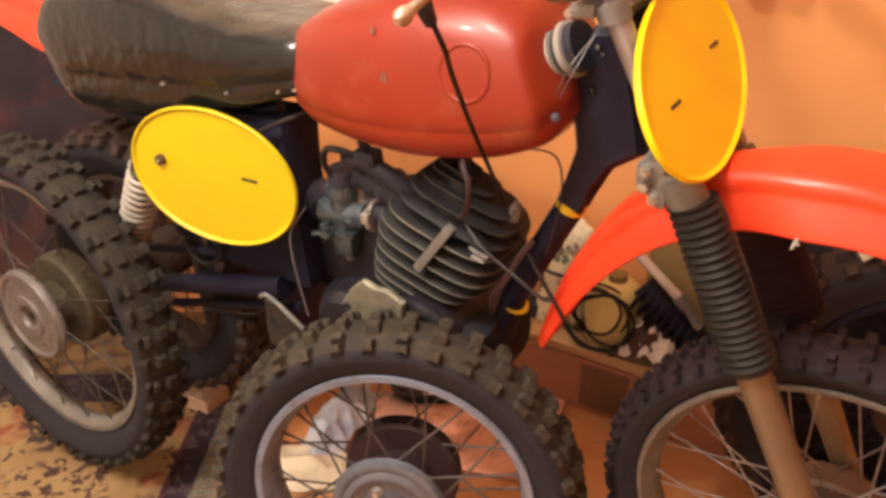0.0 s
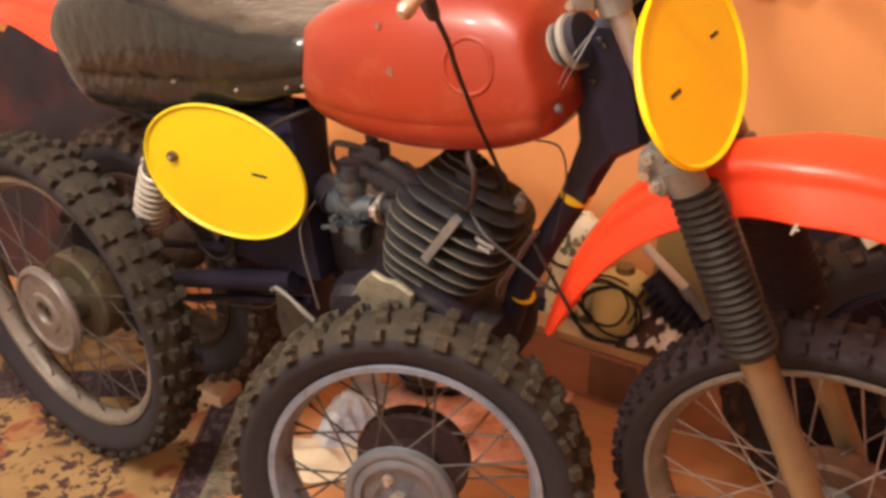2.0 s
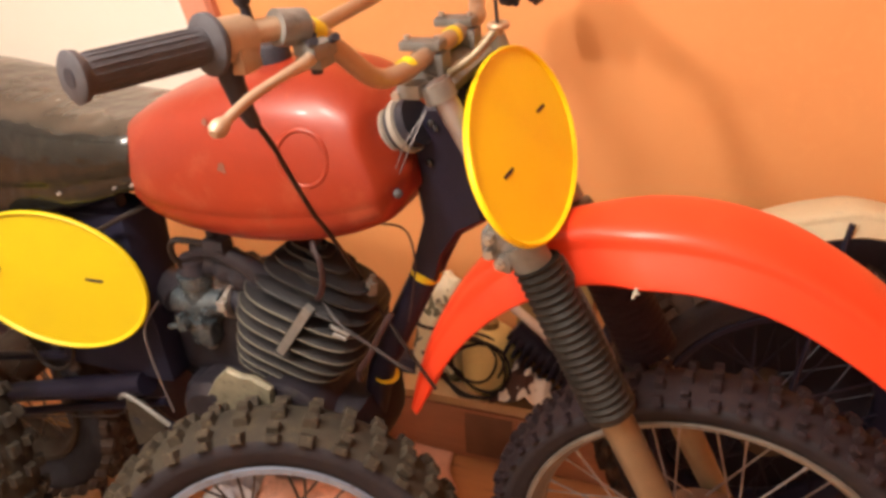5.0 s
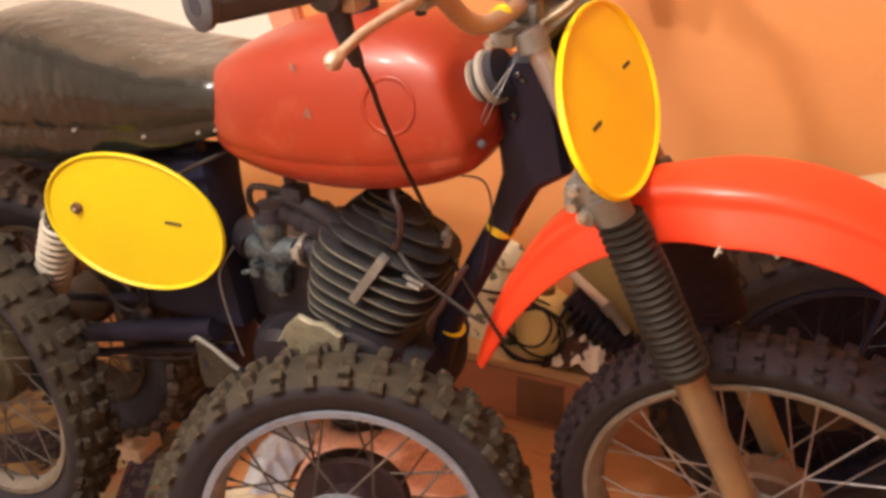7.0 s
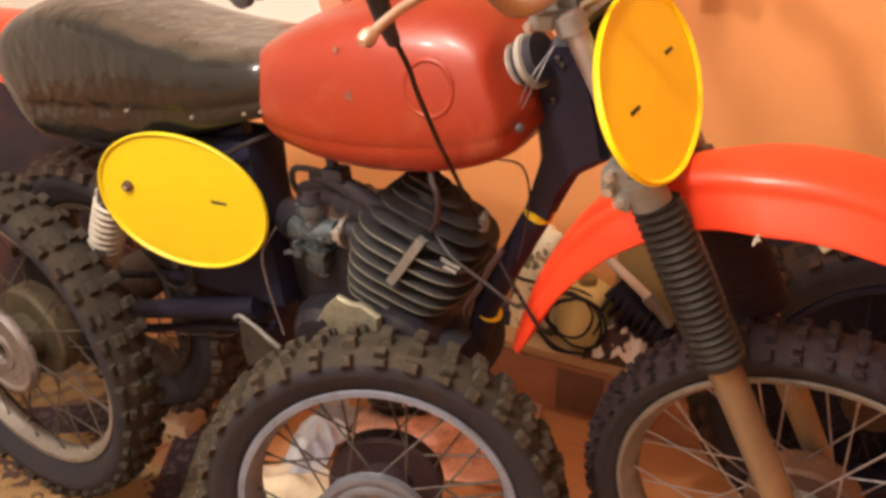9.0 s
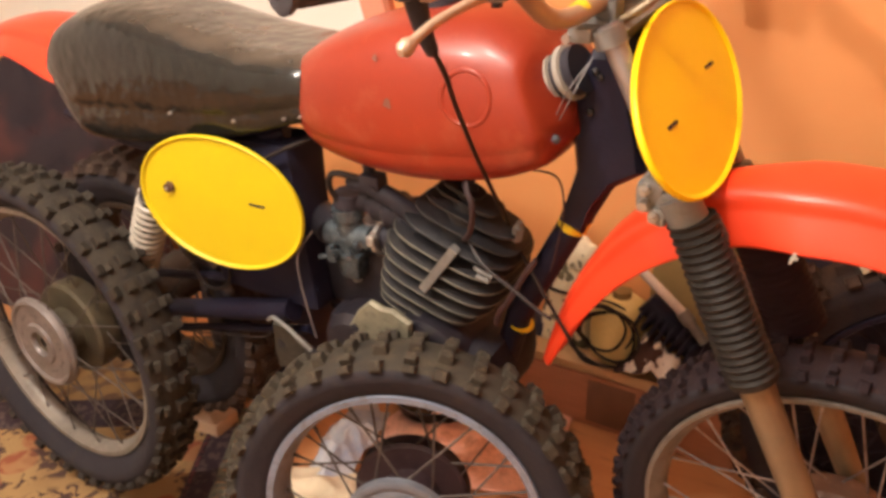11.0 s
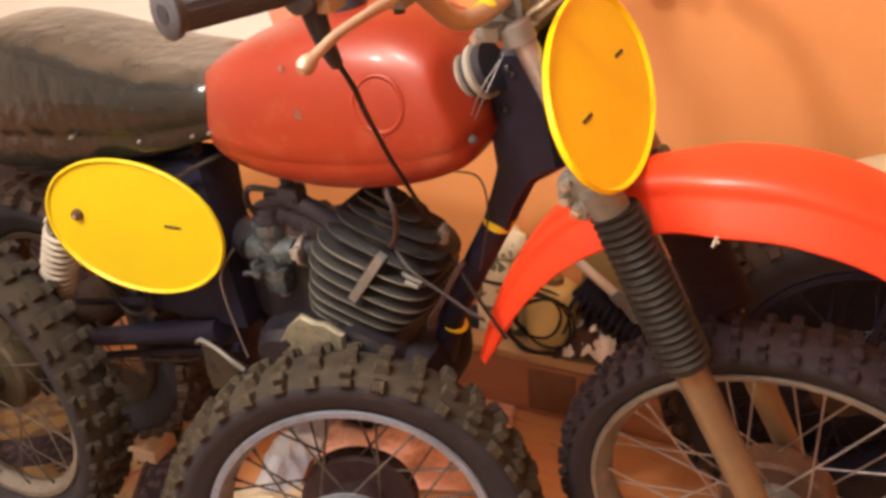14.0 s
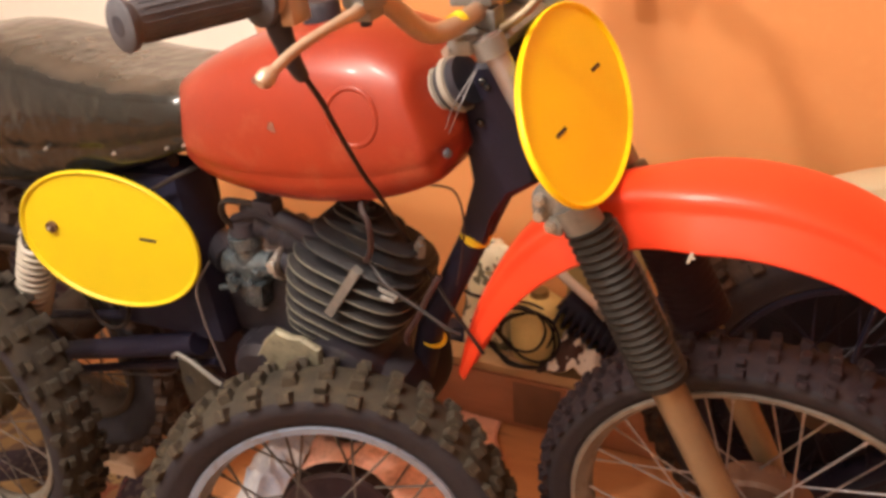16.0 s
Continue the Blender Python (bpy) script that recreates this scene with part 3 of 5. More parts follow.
cuts = [-0.527, -0.519, -0.50, -0.465, -0.42, -0.37, -0.31, -0.25, -0.19, -0.14, -0.10, -0.065, -0.054, -0.048, -0.042, -0.030, -0.026]
tank = part("fuel_tank", loft([swept(ring_of(u, lerp_table(TANK_LOW, u), lerp_table(TANK_TOP, u), lerp_table(TANK_HALF, u), TANK_RING)) for u in cuts]), RED_TANK, bike, "dull red painted fuel tank with a raised ring", smooth=60, sub=1)
tank_skin = BVHTree.FromPolygons(*loft([swept(ring_of(u, lerp_table(TANK_LOW, u), lerp_table(TANK_TOP, u), lerp_table(TANK_HALF, u), TANK_RING)) for u in cuts]))


def on_tank(u, w):
    """The place on the tank's right flank."""
    return tank_skin.ray_cast(B(u, 0.5, w), Vector((0, 1, 0)))[0]


part("emblem_ring", tube([on_tank(-0.146 + 0.036 * math.cos(t), 1.086 + 0.037 * math.sin(t)) + Vector((0, 0.0030, 0)) for t in (2 * math.pi * k / 40 for k in range(40))], 0.0042, 10, True), RED_TANK, tank)
part("tank_bolt", join(rod(B(-0.055, 0.075, 1.031), B(-0.029, 0.091, 1.031), 0.0062, sides=16), rod(B(-0.030, 0.0905, 1.031), B(-0.027, 0.0925, 1.031), 0.004, sides=6)), HUB, tank)
rnd = random.Random(21)
for u, w, r in ((-0.272, 1.068, 0.009), (-0.294, 1.127, 0.006)):
    rim = [on_tank(u + r * rnd.uniform(0.5, 1.1) * math.cos(t), w + r * rnd.uniform(0.5, 1.2) * math.sin(t)) + Vector((0, -0.0004, 0)) for t in (2 * math.pi * k / 11 for k in range(11))]
    part("paint_chip", (rim, [tuple(range(11))]), WORN_PAINT, tank, "dull spot where the paint is chipped", smooth=0)
part("filler_cap", moved(lathe([(0.0, 0.014), (0.024, 0.014), (0.028, 0.008), (0.028, -0.02), (0.0, -0.02)], 24), Matrix.Translation(B(-0.25, 0, 1.19)) @ Matrix.Rotation(radians(90), 4, "X")), BLACK_PLASTIC, tank)

# seat
SEAT_TOP = [(-1.125, 1.065), (-1.115, 1.095), (-1.08, 1.13), (-1.0, 1.157), (-0.9, 1.161), (-0.8, 1.145), (-0.7, 1.121), (-0.6, 1.106), (-0.5, 1.100), (-0.44, 1.097)]
SEAT_LOW = [(-1.125, 0.995), (-1.115, 0.975), (-1.08, 0.905), (-1.05, 0.893), (-0.916, 0.90), (-0.783, 0.922), (-0.627, 0.95), (-0.464, 1.0), (-0.44, 1.0)]
SEAT_HALF = [(-1.125, 0.115), (-1.08, 0.127), (-0.8, 0.128), (-0.6, 0.122), (-0.44, 0.105)]
SEAT_RING = [(0.0, 0.0), (0.7, 0.0), (0.92, 0.02), (0.97, 0.10), (0.975, 0.26), (0.955, 0.31), (0.995, 0.35), (1.01, 0.48), (1.0, 0.64), (0.96, 0.78), (0.88, 0.885), (0.73, 0.955), (0.4, 0.993), (0.0, 1.0)]
cuts = [-1.127, -1.124, -1.115, -1.085, -1.05, -1.0, -0.92, -0.84, -0.76, -0.68, -0.6, -0.53, -0.47, -0.44]
seat = part("seat", loft([ring_of(u, lerp_table(SEAT_LOW, u), lerp_table(SEAT_TOP, u), lerp_table(SEAT_HALF, u), SEAT_RING) for u in cuts]), VINYL, bike, "thick black vinyl seat with brown sheen painted on top and riveted skirt", smooth=60, sub=1)
for u, w in ((-0.768, 0.989), (-0.614, 0.992), (-0.505, 1.006), (-0.472, 1.012)):
    part("rivet", rod(B(u, lerp_table(SEAT_HALF, u) * 0.94, w), B(u, lerp_table(SEAT_HALF, u) * 0.975 + 0.004, w), 0.0035, 0.002, 10), BOLT, seat)


# mudguards
def guard(path, halves, drop, thick=0.004, steps=5):
    """An arched sheet along a path in the middle plane."""
    mid = smooth_path([B(u, 0, w) for u, w in path], steps)
    n = len(mid)
    side = [(0.3, -0.01), (0.48, -0.05), (0.60, -0.10), (0.69, -0.18), (0.725, -0.26), (0.722, -0.40), (0.738, -0.45), (0.85, -0.65), (0.94, -0.85), (1.0, -1.0)]
    shape = [(-a, b) for a, b in reversed(side)] + [(0, 0.02)] + side
    rings = []
    for i, p in enumerate(mid):
        d = (mid[min(i + 1, n - 1)] - mid[max(i - 1, 0)]).normalized()
        up = d.cross(Vector((0, 1, 0)))
        up = -up if up.z < 0 and abs(up.z) > 0.2 else up
        up = -up if up.x < -0.3 and abs(up.z) <= 0.2 else up
        t = i / (n - 1)
        hw, dr = lerp_table(halves, t), lerp_table(drop, t)
        top = [p + Vector((0, -a * hw, 0)) + up * (b * dr) for a, b in shape]
        under = [p + Vector((0, -a * (hw - thick), 0)) + up * (b * dr - thick) for a, b in reversed(shape)]
        rings.append(top + under)
    return loft(rings)


FENDER = [(-0.104, 0.585), (-0.077, 0.672), (-0.038, 0.77), (0.036, 0.885), (0.137, 0.962), (0.235, 0.992), (0.319, 1.0), (0.399, 0.99), (0.473, 0.962), (0.56, 0.905), (0.64, 0.83), (0.70, 0.755)]
part("front_mudguard", guard(FENDER, [(0, 0.026), (0.1, 0.045), (0.3, 0.068), (0.42, 0.064), (0.5, 0.084), (0.65, 0.087), (0.8, 0.083), (1, 0.07)], [(0, 0.013), (0.09, 0.030), (0.18, 0.047), (0.27, 0.066), (0.36, 0.076), (0.5, 0.075), (0.65, 0.068), (0.8, 0.058), (1, 0.045)]), RED_PLASTIC, bike, "glossy bright red plastic front mudguard", smooth=50, sub=1)
part("mudguard_clip", join(rod(B(0.280, 0.08, 0.925), B(0.275, 0.084, 0.911), 0.0030, 0.0018, 10), rod(B(0.275, 0.08, 0.916), B(0.283, 0.084, 0.919), 0.0018, sides=8)), SPRING, bike, "small white plastic clip under the mudguard")
part("rear_mudguard", guard([(-1.02, 1.06), (-1.12, 1.095), (-1.25, 1.105), (-1.38, 1.09), (-1.52, 1.045), (-1.62, 1.0)], [(0, 0.09), (1, 0.085)], [(0, 0.12), (0.3, 0.11), (0.55, 0.06), (1, 0.03)]), RED_PLASTIC, bike, "glossy bright red plastic rear mudguard", smooth=50, sub=1)


# number plates: shallow oval dishes
def plate_geo(rx, rz):
    """An oval plate facing -y with a raised rolled rim."""
    rings = []
    for s, y in ((0.0, 0.004), (0.945, 0.004), (0.957, 0.002), (0.965, 0.0), (0.98, -0.0012), (0.992, -0.0005), (1.0, 0.0015), (1.0, 0.006), (0.98, 0.009), (0.0, 0.009)):
        rings.append([Vector((x * max(s, 0.01), y, z * max(s, 0.01))) for x, z in oval(rx, rz, 64, 2.05)])
    return loft(rings)


def slot_geo(x, z, ang, ln=0.031, wd=0.0046):
    g = slab([(a * ln / 2, b * wd / 2) for a, b in ((-1, -1), (1, -1), (1, 1), (-1, 1))], 0.004)
    return moved(g, Matrix.Translation((x, 0.0028, z)) @ Matrix.Rotation(ang, 4, "Y"))


def facing(c, n, z):
    """A plate's pose: its face (-y) looks along n, its upright axis near z."""
    y = -Vector(n).normalized()
    x = y.cross(Vector(z)).normalized()
    z = x.cross(y)
    return Matrix.Translation(c) @ Matrix(((x.x, y.x, z.x, 0), (x.y, y.y, z.y, 0), (x.z, y.z, z.z, 0), (0, 0, 0, 1)))


SIDE_POSE = facing(B(-0.664, 0.152, 0.839), B(0.208, 0.977, 0.05), B(0.125, -0.078, 0.989))
side_plate = part("side_number_plate", plate_geo(0.169, 0.128), YELLOW, bike, "blank yellow oval plastic side number plate")
side_plate.matrix_local = SIDE_POSE
part("plate_bolt", join(rod((-0.1055, 0.006, 0.0115), (-0.1055, -0.0035, 0.0115), 0.0105, 0.0095, 20), rod((-0.1055, -0.0035, 0.0115), (-0.1055, -0.0065, 0.0115), 0.0055, sides=6)), HUB_RUST, side_plate)
part("bolt_centre", rod((-0.1055, -0.006, 0.0115), (-0.1055, -0.0085, 0.0115), 0.0035, 0.0025, 10), BOLT, side_plate)
part("slot", slot_geo(0.0755, 0.0137, radians(0)), BLACK_PLASTIC, side_plate)

FRONT_POSE = facing(B(0.123, 0.003, 1.083), B(0.88, -0.02, 0.47), B(-0.46, 0.155, 0.87))
front_plate = part("front_number_plate", plate_geo(0.190, 0.111), ORANGE_PLATE, bike, "blank amber-yellow oval plastic front number plate")
front_plate.matrix_local = FRONT_POSE
part("slot", slot_geo(-0.091, 0.005, 0.2), BLACK_PLASTIC, front_plate)
part("slot", slot_geo(0.091, -0.003, 0.2), BLACK_PLASTIC, front_plate)


# fork
def fork_at(w, v):
    return B(0.161 + (0.945 - w) * 0.44, v, w)


def bellows(a, b, r0, r1, count, depth=0.005, sides=28):
    pts, rads, n = [], [], count * 4
    for i in range(n + 1):
        t = i / n
        k = 0.5 + 0.5 * math.cos(2 * math.pi * i / 4)
        pts.append(a.lerp(b, t))
        rads.append(r0 + (r1 - r0) * t - depth * (1 - k))
    return tube(pts, rads, sides)


for v in (0.098, -0.098):
    leg = part("fork_leg", join(rod(fork_at(0.735, v), fork_at(0.55, v), 0.0235, 0.0225, 24), rod(fork_at(0.55, v), fork_at(0.385, v), 0.0225, 0.019, 24), rod(fork_at(0.37, v - 0.02), fork_at(0.37, v + 0.02), 0.021, sides=20)), LEG, bike, "tan-grey metal lower fork leg")
    part("fork_boot", join(bellows(fork_at(0.955 if v > 0 else 0.905, v), fork_at(0.745 if v > 0 else 0.70, v), 0.032 if v > 0 else 0.042, 0.0365 if v > 0 else 0.045, 20, 0.0045 if v > 0 else 0.002), rod(fork_at(0.747, v), fork_at(0.735, v), 0.034, sides=24)), BOOT if v > 0 else BOOT_SHADED, bike, "ribbed black rubber fork boot", smooth=60)
    part("fork_tube", rod(B(0.042, v, 1.19), B(0.156, v, 0.950), 0.0148, sides=20), CHROME, bike)
    part("fork_clamp", join(rod(fork_at(0.984 if v > 0 else 0.94, v) + B(-0.008, 0, 0), fork_at(0.952 if v > 0 else 0.903, v) + B(-0.004, 0, 0), 0.026, sides=24), moved(block((0.05, 0.03, 0.032), 1, 0.005), Matrix.Translation(fork_at(0.975 if v > 0 else 0.93, v) + B(-0.03, 0, 0.0)))), CAST, bike)
    part("clamp_bolt", rod(fork_at(0.975, v) + B(-0.045, 0.0, 0), fork_at(0.975, v) + B(-0.045, 0.03, 0.0), 0.007, sides=6), BOLT, bike)
pinch = fork_at(0.985, 0.098) + B(-0.036, 0.0, 0.0)
part("pinch_lug", join(moved(block((0.030, 0.024, 0.034), 1, 0.006), Matrix.Translation(pinch + B(0, 0.004, 0.004)) @ Matrix.Rotation(radians(24), 4, "Y")), moved(block((0.024, 0.02, 0.024), 0.85, 0.005), Matrix.Translation(pinch + B(0.012, 0.012, -0.026)) @ Matrix.Rotation(radians(10), 4, "Y"))), CAST, bike, "rough cast pinch lug")
for du, dw in ((-0.004, 0.010), (0.008, -0.024)):
    part("pinch_bolt", join(rod(pinch + B(du, 0.012, dw), pinch + B(du, 0.026, dw), 0.0078, sides=6), rod(pinch + B(du, 0.026, dw), pinch + B(du, 0.031, dw), 0.0045, sides=10)), BOLT, bike)
part("lower_yoke", moved(block((0.06, 0.2, 0.035), 1, 0.008), Matrix.Translation(fork_at(0.975, 0) + B(-0.035, 0, 0))), CAST, bike)
part("upper_yoke", join(moved(block((0.07, 0.15, 0.020), 1, 0.006), Matrix.Translation(B(0.022, 0, 1.180)) @ Matrix.Rotation(radians(20), 4, "Y")), rod(B(0.042, 0.098, 1.187), B(0.050, 0.098, 1.166), 0.0200, sides=24), rod(B(0.042, -0.098, 1.187), B(0.050, -0.098, 1.166), 0.0200, sides=24), moved(block((0.03, 0.03, 0.018), 1, 0.004), Matrix.Translation(B(0.016, 0.105, 1.180)))), CAST, bike)
part("yoke_bolt", rod(B(0.000, 0.10, 1.178), B(0.000, 0.122, 1.176), 0.006, sides=6), BOLT, bike)
part("plate_bracket", tube(smooth_path([B(0.045, 0.06, 1.185), B(0.075, 0.05, 1.205), B(0.098, 0.035, 1.230)]), 0.0058), LEG, bike)

part("brake_hose", tube(smooth_path([B(0.178, 0.06, 0.948), B(0.191, 0.06, 0.923), B(0.196, 0.06, 0.909), B(0.217, 0.06, 0.867), B(0.237, 0.06, 0.819), B(0.248, 0.06, 0.79), B(0.27, 0.07, 0.70)]), 0.0028, 8), WIRE, bike)

# front wheel
front_wheel = new("front_wheel")
front_wheel.parent = bike
front_wheel.matrix_local = Matrix.Translation(B(0.378, -0.016, 0.378))
tagged(front_wheel, "spoked front wheel with knobbly tyre")
wheel_parts(front_wheel, 0.292, 0.354, 0.095, 56, RIM_DULL, SPOKE, 36, 0.065, 0.04, 7, knob=0.011, chunky=1.1, tread=TREAD_SHADED, rim_lip=0.011, wire=0.0017)
part("hub", lathe([(0.01, -0.075), (0.03, -0.075), (0.036, -0.055), (0.06, -0.05), (0.06, -0.04), (0.05, -0.03), (0.05, 0.03), (0.01, 0.05)], 40), CAST, front_wheel)
part("brake_drum", join(disc_geo(0.088, 0.0, 0.055, 0.006), disc_geo(0.07, 0.055, 0.065, 0.004)), HUB_RUST, front_wheel, "rusty brown brake drum")
part("axle", rod((0, -0.125, 0), (0, 0.125, 0), 0.009), BOLT, front_wheel)

# rear wheel
rear_wheel = new("rear_wheel")
rear_wheel.parent = bike
rear_wheel.matrix_local = Matrix.Translation(B(-1.12, 0, 0.465))
tagged(rear_wheel, "spoked rear wheel with knobbly tyre")
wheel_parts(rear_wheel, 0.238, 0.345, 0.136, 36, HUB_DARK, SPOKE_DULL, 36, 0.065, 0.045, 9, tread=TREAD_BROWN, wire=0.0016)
part("hub", lathe([(0.012, -0.06), (0.06, -0.06), (0.06, 0.06), (0.012, 0.06)], 32), HUB_DARK, rear_wheel)

# frame
part("top_tube", tube([B(-0.02, 0, 1.09), B(-0.3, 0, 1.03), B(-0.52, 0, 0.995), B(-0.75, 0, 0.94)], 0.02, 14), BLACK_PAINT, bike)
part("head_tube", rod(fork_at(1.15, 0) + B(-0.045, 0, 0), fork_at(0.985, 0) + B(-0.045, 0, 0), 0.031, sides=24), BLACK_PAINT, bike)
down_tube = part("down_tube", tube([B(0.03, 0, 1.0), B(-0.012, 0, 0.925), B(-0.045, 0, 0.863), B(-0.10, 0, 0.76), B(-0.15, 0, 0.662), B(-0.19, 0, 0.53), B(-0.24, 0, 0.48), B(-0.36, 0, 0.465), B(-0.6, 0, 0.465)], 0.0225, 18), BLACK_PAINT, bike, smooth=60)
part("gusset", moved(slab([(-0.062, 0.868), (-0.026, 0.852), (-0.010, 0.896), (0.025, 0.940), (0.068, 0.968), (0.056, 1.044), (0.028, 1.135), (-0.008, 1.134), (-0.046, 1.062), (-0.037, 1.007), (-0.033, 0.956)], 0.060, 0.010), Matrix.Translation((0, -0.030, 0))), BLACK_PAINT, bike, "black painted steering-head gusset")
for u, w in ((-0.046, 0.861), (-0.149, 0.643)):
    d = Vector((-0.05, 0, -0.11)).normalized()
    part("yellow_tape", rod(B(u, 0, w) - d * (0.011 if w > 0.7 else 0.0018), B(u, 0, w) + d * (0.011 if w > 0.7 else 0.0018), 0.0238, sides=18), YELLOW_TAPE, down_tube)
for u, w, r in ((-0.000, 1.108, 0.006), (0.007, 1.101, 0.005), (-0.008, 1.051, 0.006)):
    part("frame_bolt", tube([B(u, 0.029, w), B(u, 0.0325, w), B(u, 0.0345, w), B(u, 0.0352, w)], [r, r, r * 0.75, r * 0.3], 12), BOLT_BLACK, bike, "glossy black bolt")
for v in (0.07, -0.07):
    part("seat_rail", tube(smooth_path([B(-0.56, v * 0.8, 0.955), B(-0.7, v, 0.915), B(-0.95, v, 0.88), B(-1.18, v, 0.92)]), 0.012), BLACK_PAINT, bike)
    part("cradle_tube", tube(smooth_path([B(-0.19, v * 0.3, 0.52), B(-0.24, v, 0.475), B(-0.36, v, 0.465), B(-0.58, v, 0.465), B(-0.66, v, 0.53), B(-0.645, v, 0.65), B(-0.615, v, 0.92)]), 0.014), BLACK_PAINT, bike)
    part("swingarm", tube([B(-0.60, v * 1.3, 0.595), B(-0.85, v * 1.4, 0.53), B(-1.14, v * 1.45, 0.452)], [0.024, 0.022, 0.018], 14), BLACK_PAINT, bike)
    spring_v = v * 2.1
    a, b = B(-0.835, spring_v, 0.84), B(-1.01, spring_v, 0.57)
    n = 13 * 16
    axis = (b - a).normalized()
    side1 = axis.orthogonal().normalized()
    side2 = axis.cross(side1)
    coil = [a.lerp(b, 0.08 + 0.72 * i / n) + 0.031 * (math.cos(2 * math.pi * i / 16) * side1 + math.sin(2 * math.pi * i / 16) * side2) for i in range(n + 1)]
    shock = part("shock_absorber", join(rod(a, b, 0.016), rod(a.lerp(b, 0.0), a.lerp(b, 0.06), 0.03), rod(a.lerp(b, 0.82), a.lerp(b, 0.9), 0.03)), BLACK_PAINT, bike)
    part("shock_spring", tube(coil, 0.0048, 8), SPRING if v > 0 else BLACK_PAINT, shock, "white enamelled coil spring" if v > 0 else "")

part("chain_run", tube([B(-0.58, 0.078, 0.545), B(-0.85, 0.078, 0.468), B(-1.12, 0.078, 0.385)], 0.0095, 8), BLACK_PAINT, bike)
part("chain_run", tube([B(-0.58, 0.078, 0.645), B(-0.85, 0.078, 0.60), B(-1.12, 0.078, 0.545)], 0.0095, 8), BLACK_PAINT, bike)
part("sprocket", moved(disc_geo(0.082, -0.003, 0.003, 0.002, 0.05), Matrix.Translation(B(-1.12, 0.078, 0.465))), BLACK_PAINT, bike)
part("brake_rod", tube(smooth_path([B(-0.63, 0.13, 0.558), B(-0.66, 0.13, 0.535), B(-0.747, 0.125, 0.508), B(-0.95, 0.12, 0.455), B(-1.1, 0.12, 0.42)]), 0.0017, 6), CABLE, bike)
part("peg_bracket", moved(slab([(-0.632, 0.575), (-0.599, 0.574), (-0.551, 0.530), (-0.576, 0.483), (-0.640, 0.461), (-0.643, 0.509)], 0.012, 0.003), Matrix.Translation((0, -0.124, 0))), TARNISHED, bike, "tarnished footpeg bracket")
part("bracket_hole", rod(B(-0.619, 0.1235, 0.527), B(-0.619, 0.1255, 0.527), 0.009, sides=16), BLACK_PLASTIC, bike)
part("air_box", boxgeo(-0.80, -0.535, 0.0, 0.09, 0.60, 0.945, 0.02), material("navy_black_plastic", (0.016, 0.016, 0.036), (0.012, 0.012, 0.028), 12, 0.7, bump=0.2, sheen=0.2), bike, "black plastic air box")

# engine
TILTED = Matrix.Translation(B(-0.226, 0.010, 0.795)) @ Matrix.Rotation(radians(18.5), 4, "Y")


def fin_geo(half_u, half_v, thick):
    out = oval(half_u, half_v, 56, 3.6)
    rings = [[Vector((x * k, y * k, z)) for x, y in out] for k, z in ((0.985, -thick), (1.0, -thick * 0.4), (1.0, thick * 0.4), (0.985, thick))]
    return loft(rings)


cylinder = part("cylinder", moved(tube([(-0.075, 0, -0.175), (-0.06, 0, -0.155), (-0.018, 0, -0.06), (-0.006, -0.012, 0.03), (-0.006, -0.036, 0.085), (-0.016, -0.04, 0.112)], [0.045, 0.056, 0.066, 0.056, 0.028, 0.014], 32), TILTED), FIN_METAL, bike, "black air-cooled finned engine cylinder")
# height, offset forward, half length, offset sideways, half width of each cooling fin
FINS = [(-0.172, -0.052, 0.082, 0.0, 0.068), (-0.149, -0.044, 0.092, 0.0, 0.075), (-0.121, -0.036, 0.101, 0.0, 0.081), (-0.090, -0.027, 0.109, 0.0, 0.087), (-0.058, -0.022, 0.116, 0.0, 0.091), (-0.028, -0.020, 0.115, 0.0, 0.093),
        (0.000, -0.016, 0.110, 0.002, 0.090), (0.030, -0.004, 0.104, 0.017, 0.071), (0.058, 0.004, 0.096, 0.028, 0.053), (0.083, 0.006, 0.081, 0.036, 0.038), (0.103, -0.006, 0.056, 0.038, 0.028), (0.116, -0.018, 0.034, 0.040, 0.020)]
for k, (z, x, hu, y, hv) in enumerate(FINS):
    fin = part("fin", moved(fin_geo(hu, hv, 0.0021), TILTED @ Matrix.Translation((x, -y, z))), FIN_METAL if k < 6 else HEAD_METAL, cylinder, smooth=50)
    fin.data.materials.append(FIN_EDGE if k < 7 else HEAD_EDGE)
    out = (TILTED.to_3x3() @ Vector((0, 0, 1)))
    for f in fin.data.polygons:
        f.material_index = 1 if abs(f.normal.dot(out)) < 0.9 else 0
part("rib", loft([[B(u + a * 0.0072, v, w + b * 0.0072) for a, b, v in ((-0.8, 0.6, 0.092), (0.8, -0.6, 0.092), (0.8, -0.6, 0.1062), (-0.8, 0.6, 0.1062))] for u, w in ((-0.202, 0.829), (-0.236, 0.784), (-0.272, 0.737))]), CAST, cylinder, "pale upright rib between the fins", smooth=0)
part("spring_clip", join(rod(B(-0.163, 0.103, 0.803), B(-0.137, 0.103, 0.794), 0.0035, sides=8), rod(B(-0.165, 0.103, 0.791), B(-0.144, 0.103, 0.785), 0.0035, sides=8), rod(B(-0.172, 0.094, 0.799), B(-0.163, 0.103, 0.803), 0.0035, sides=8)), CAST, cylinder, "bright bent spring clip")
part("head_nut", join(rod(B(-0.121, 0.05, 0.838), B(-0.116, 0.05, 0.860), 0.0095, sides=6), rod(B(-0.116, 0.05, 0.860), B(-0.113, 0.05, 0.870), 0.005, sides=10)), CAST, cylinder)
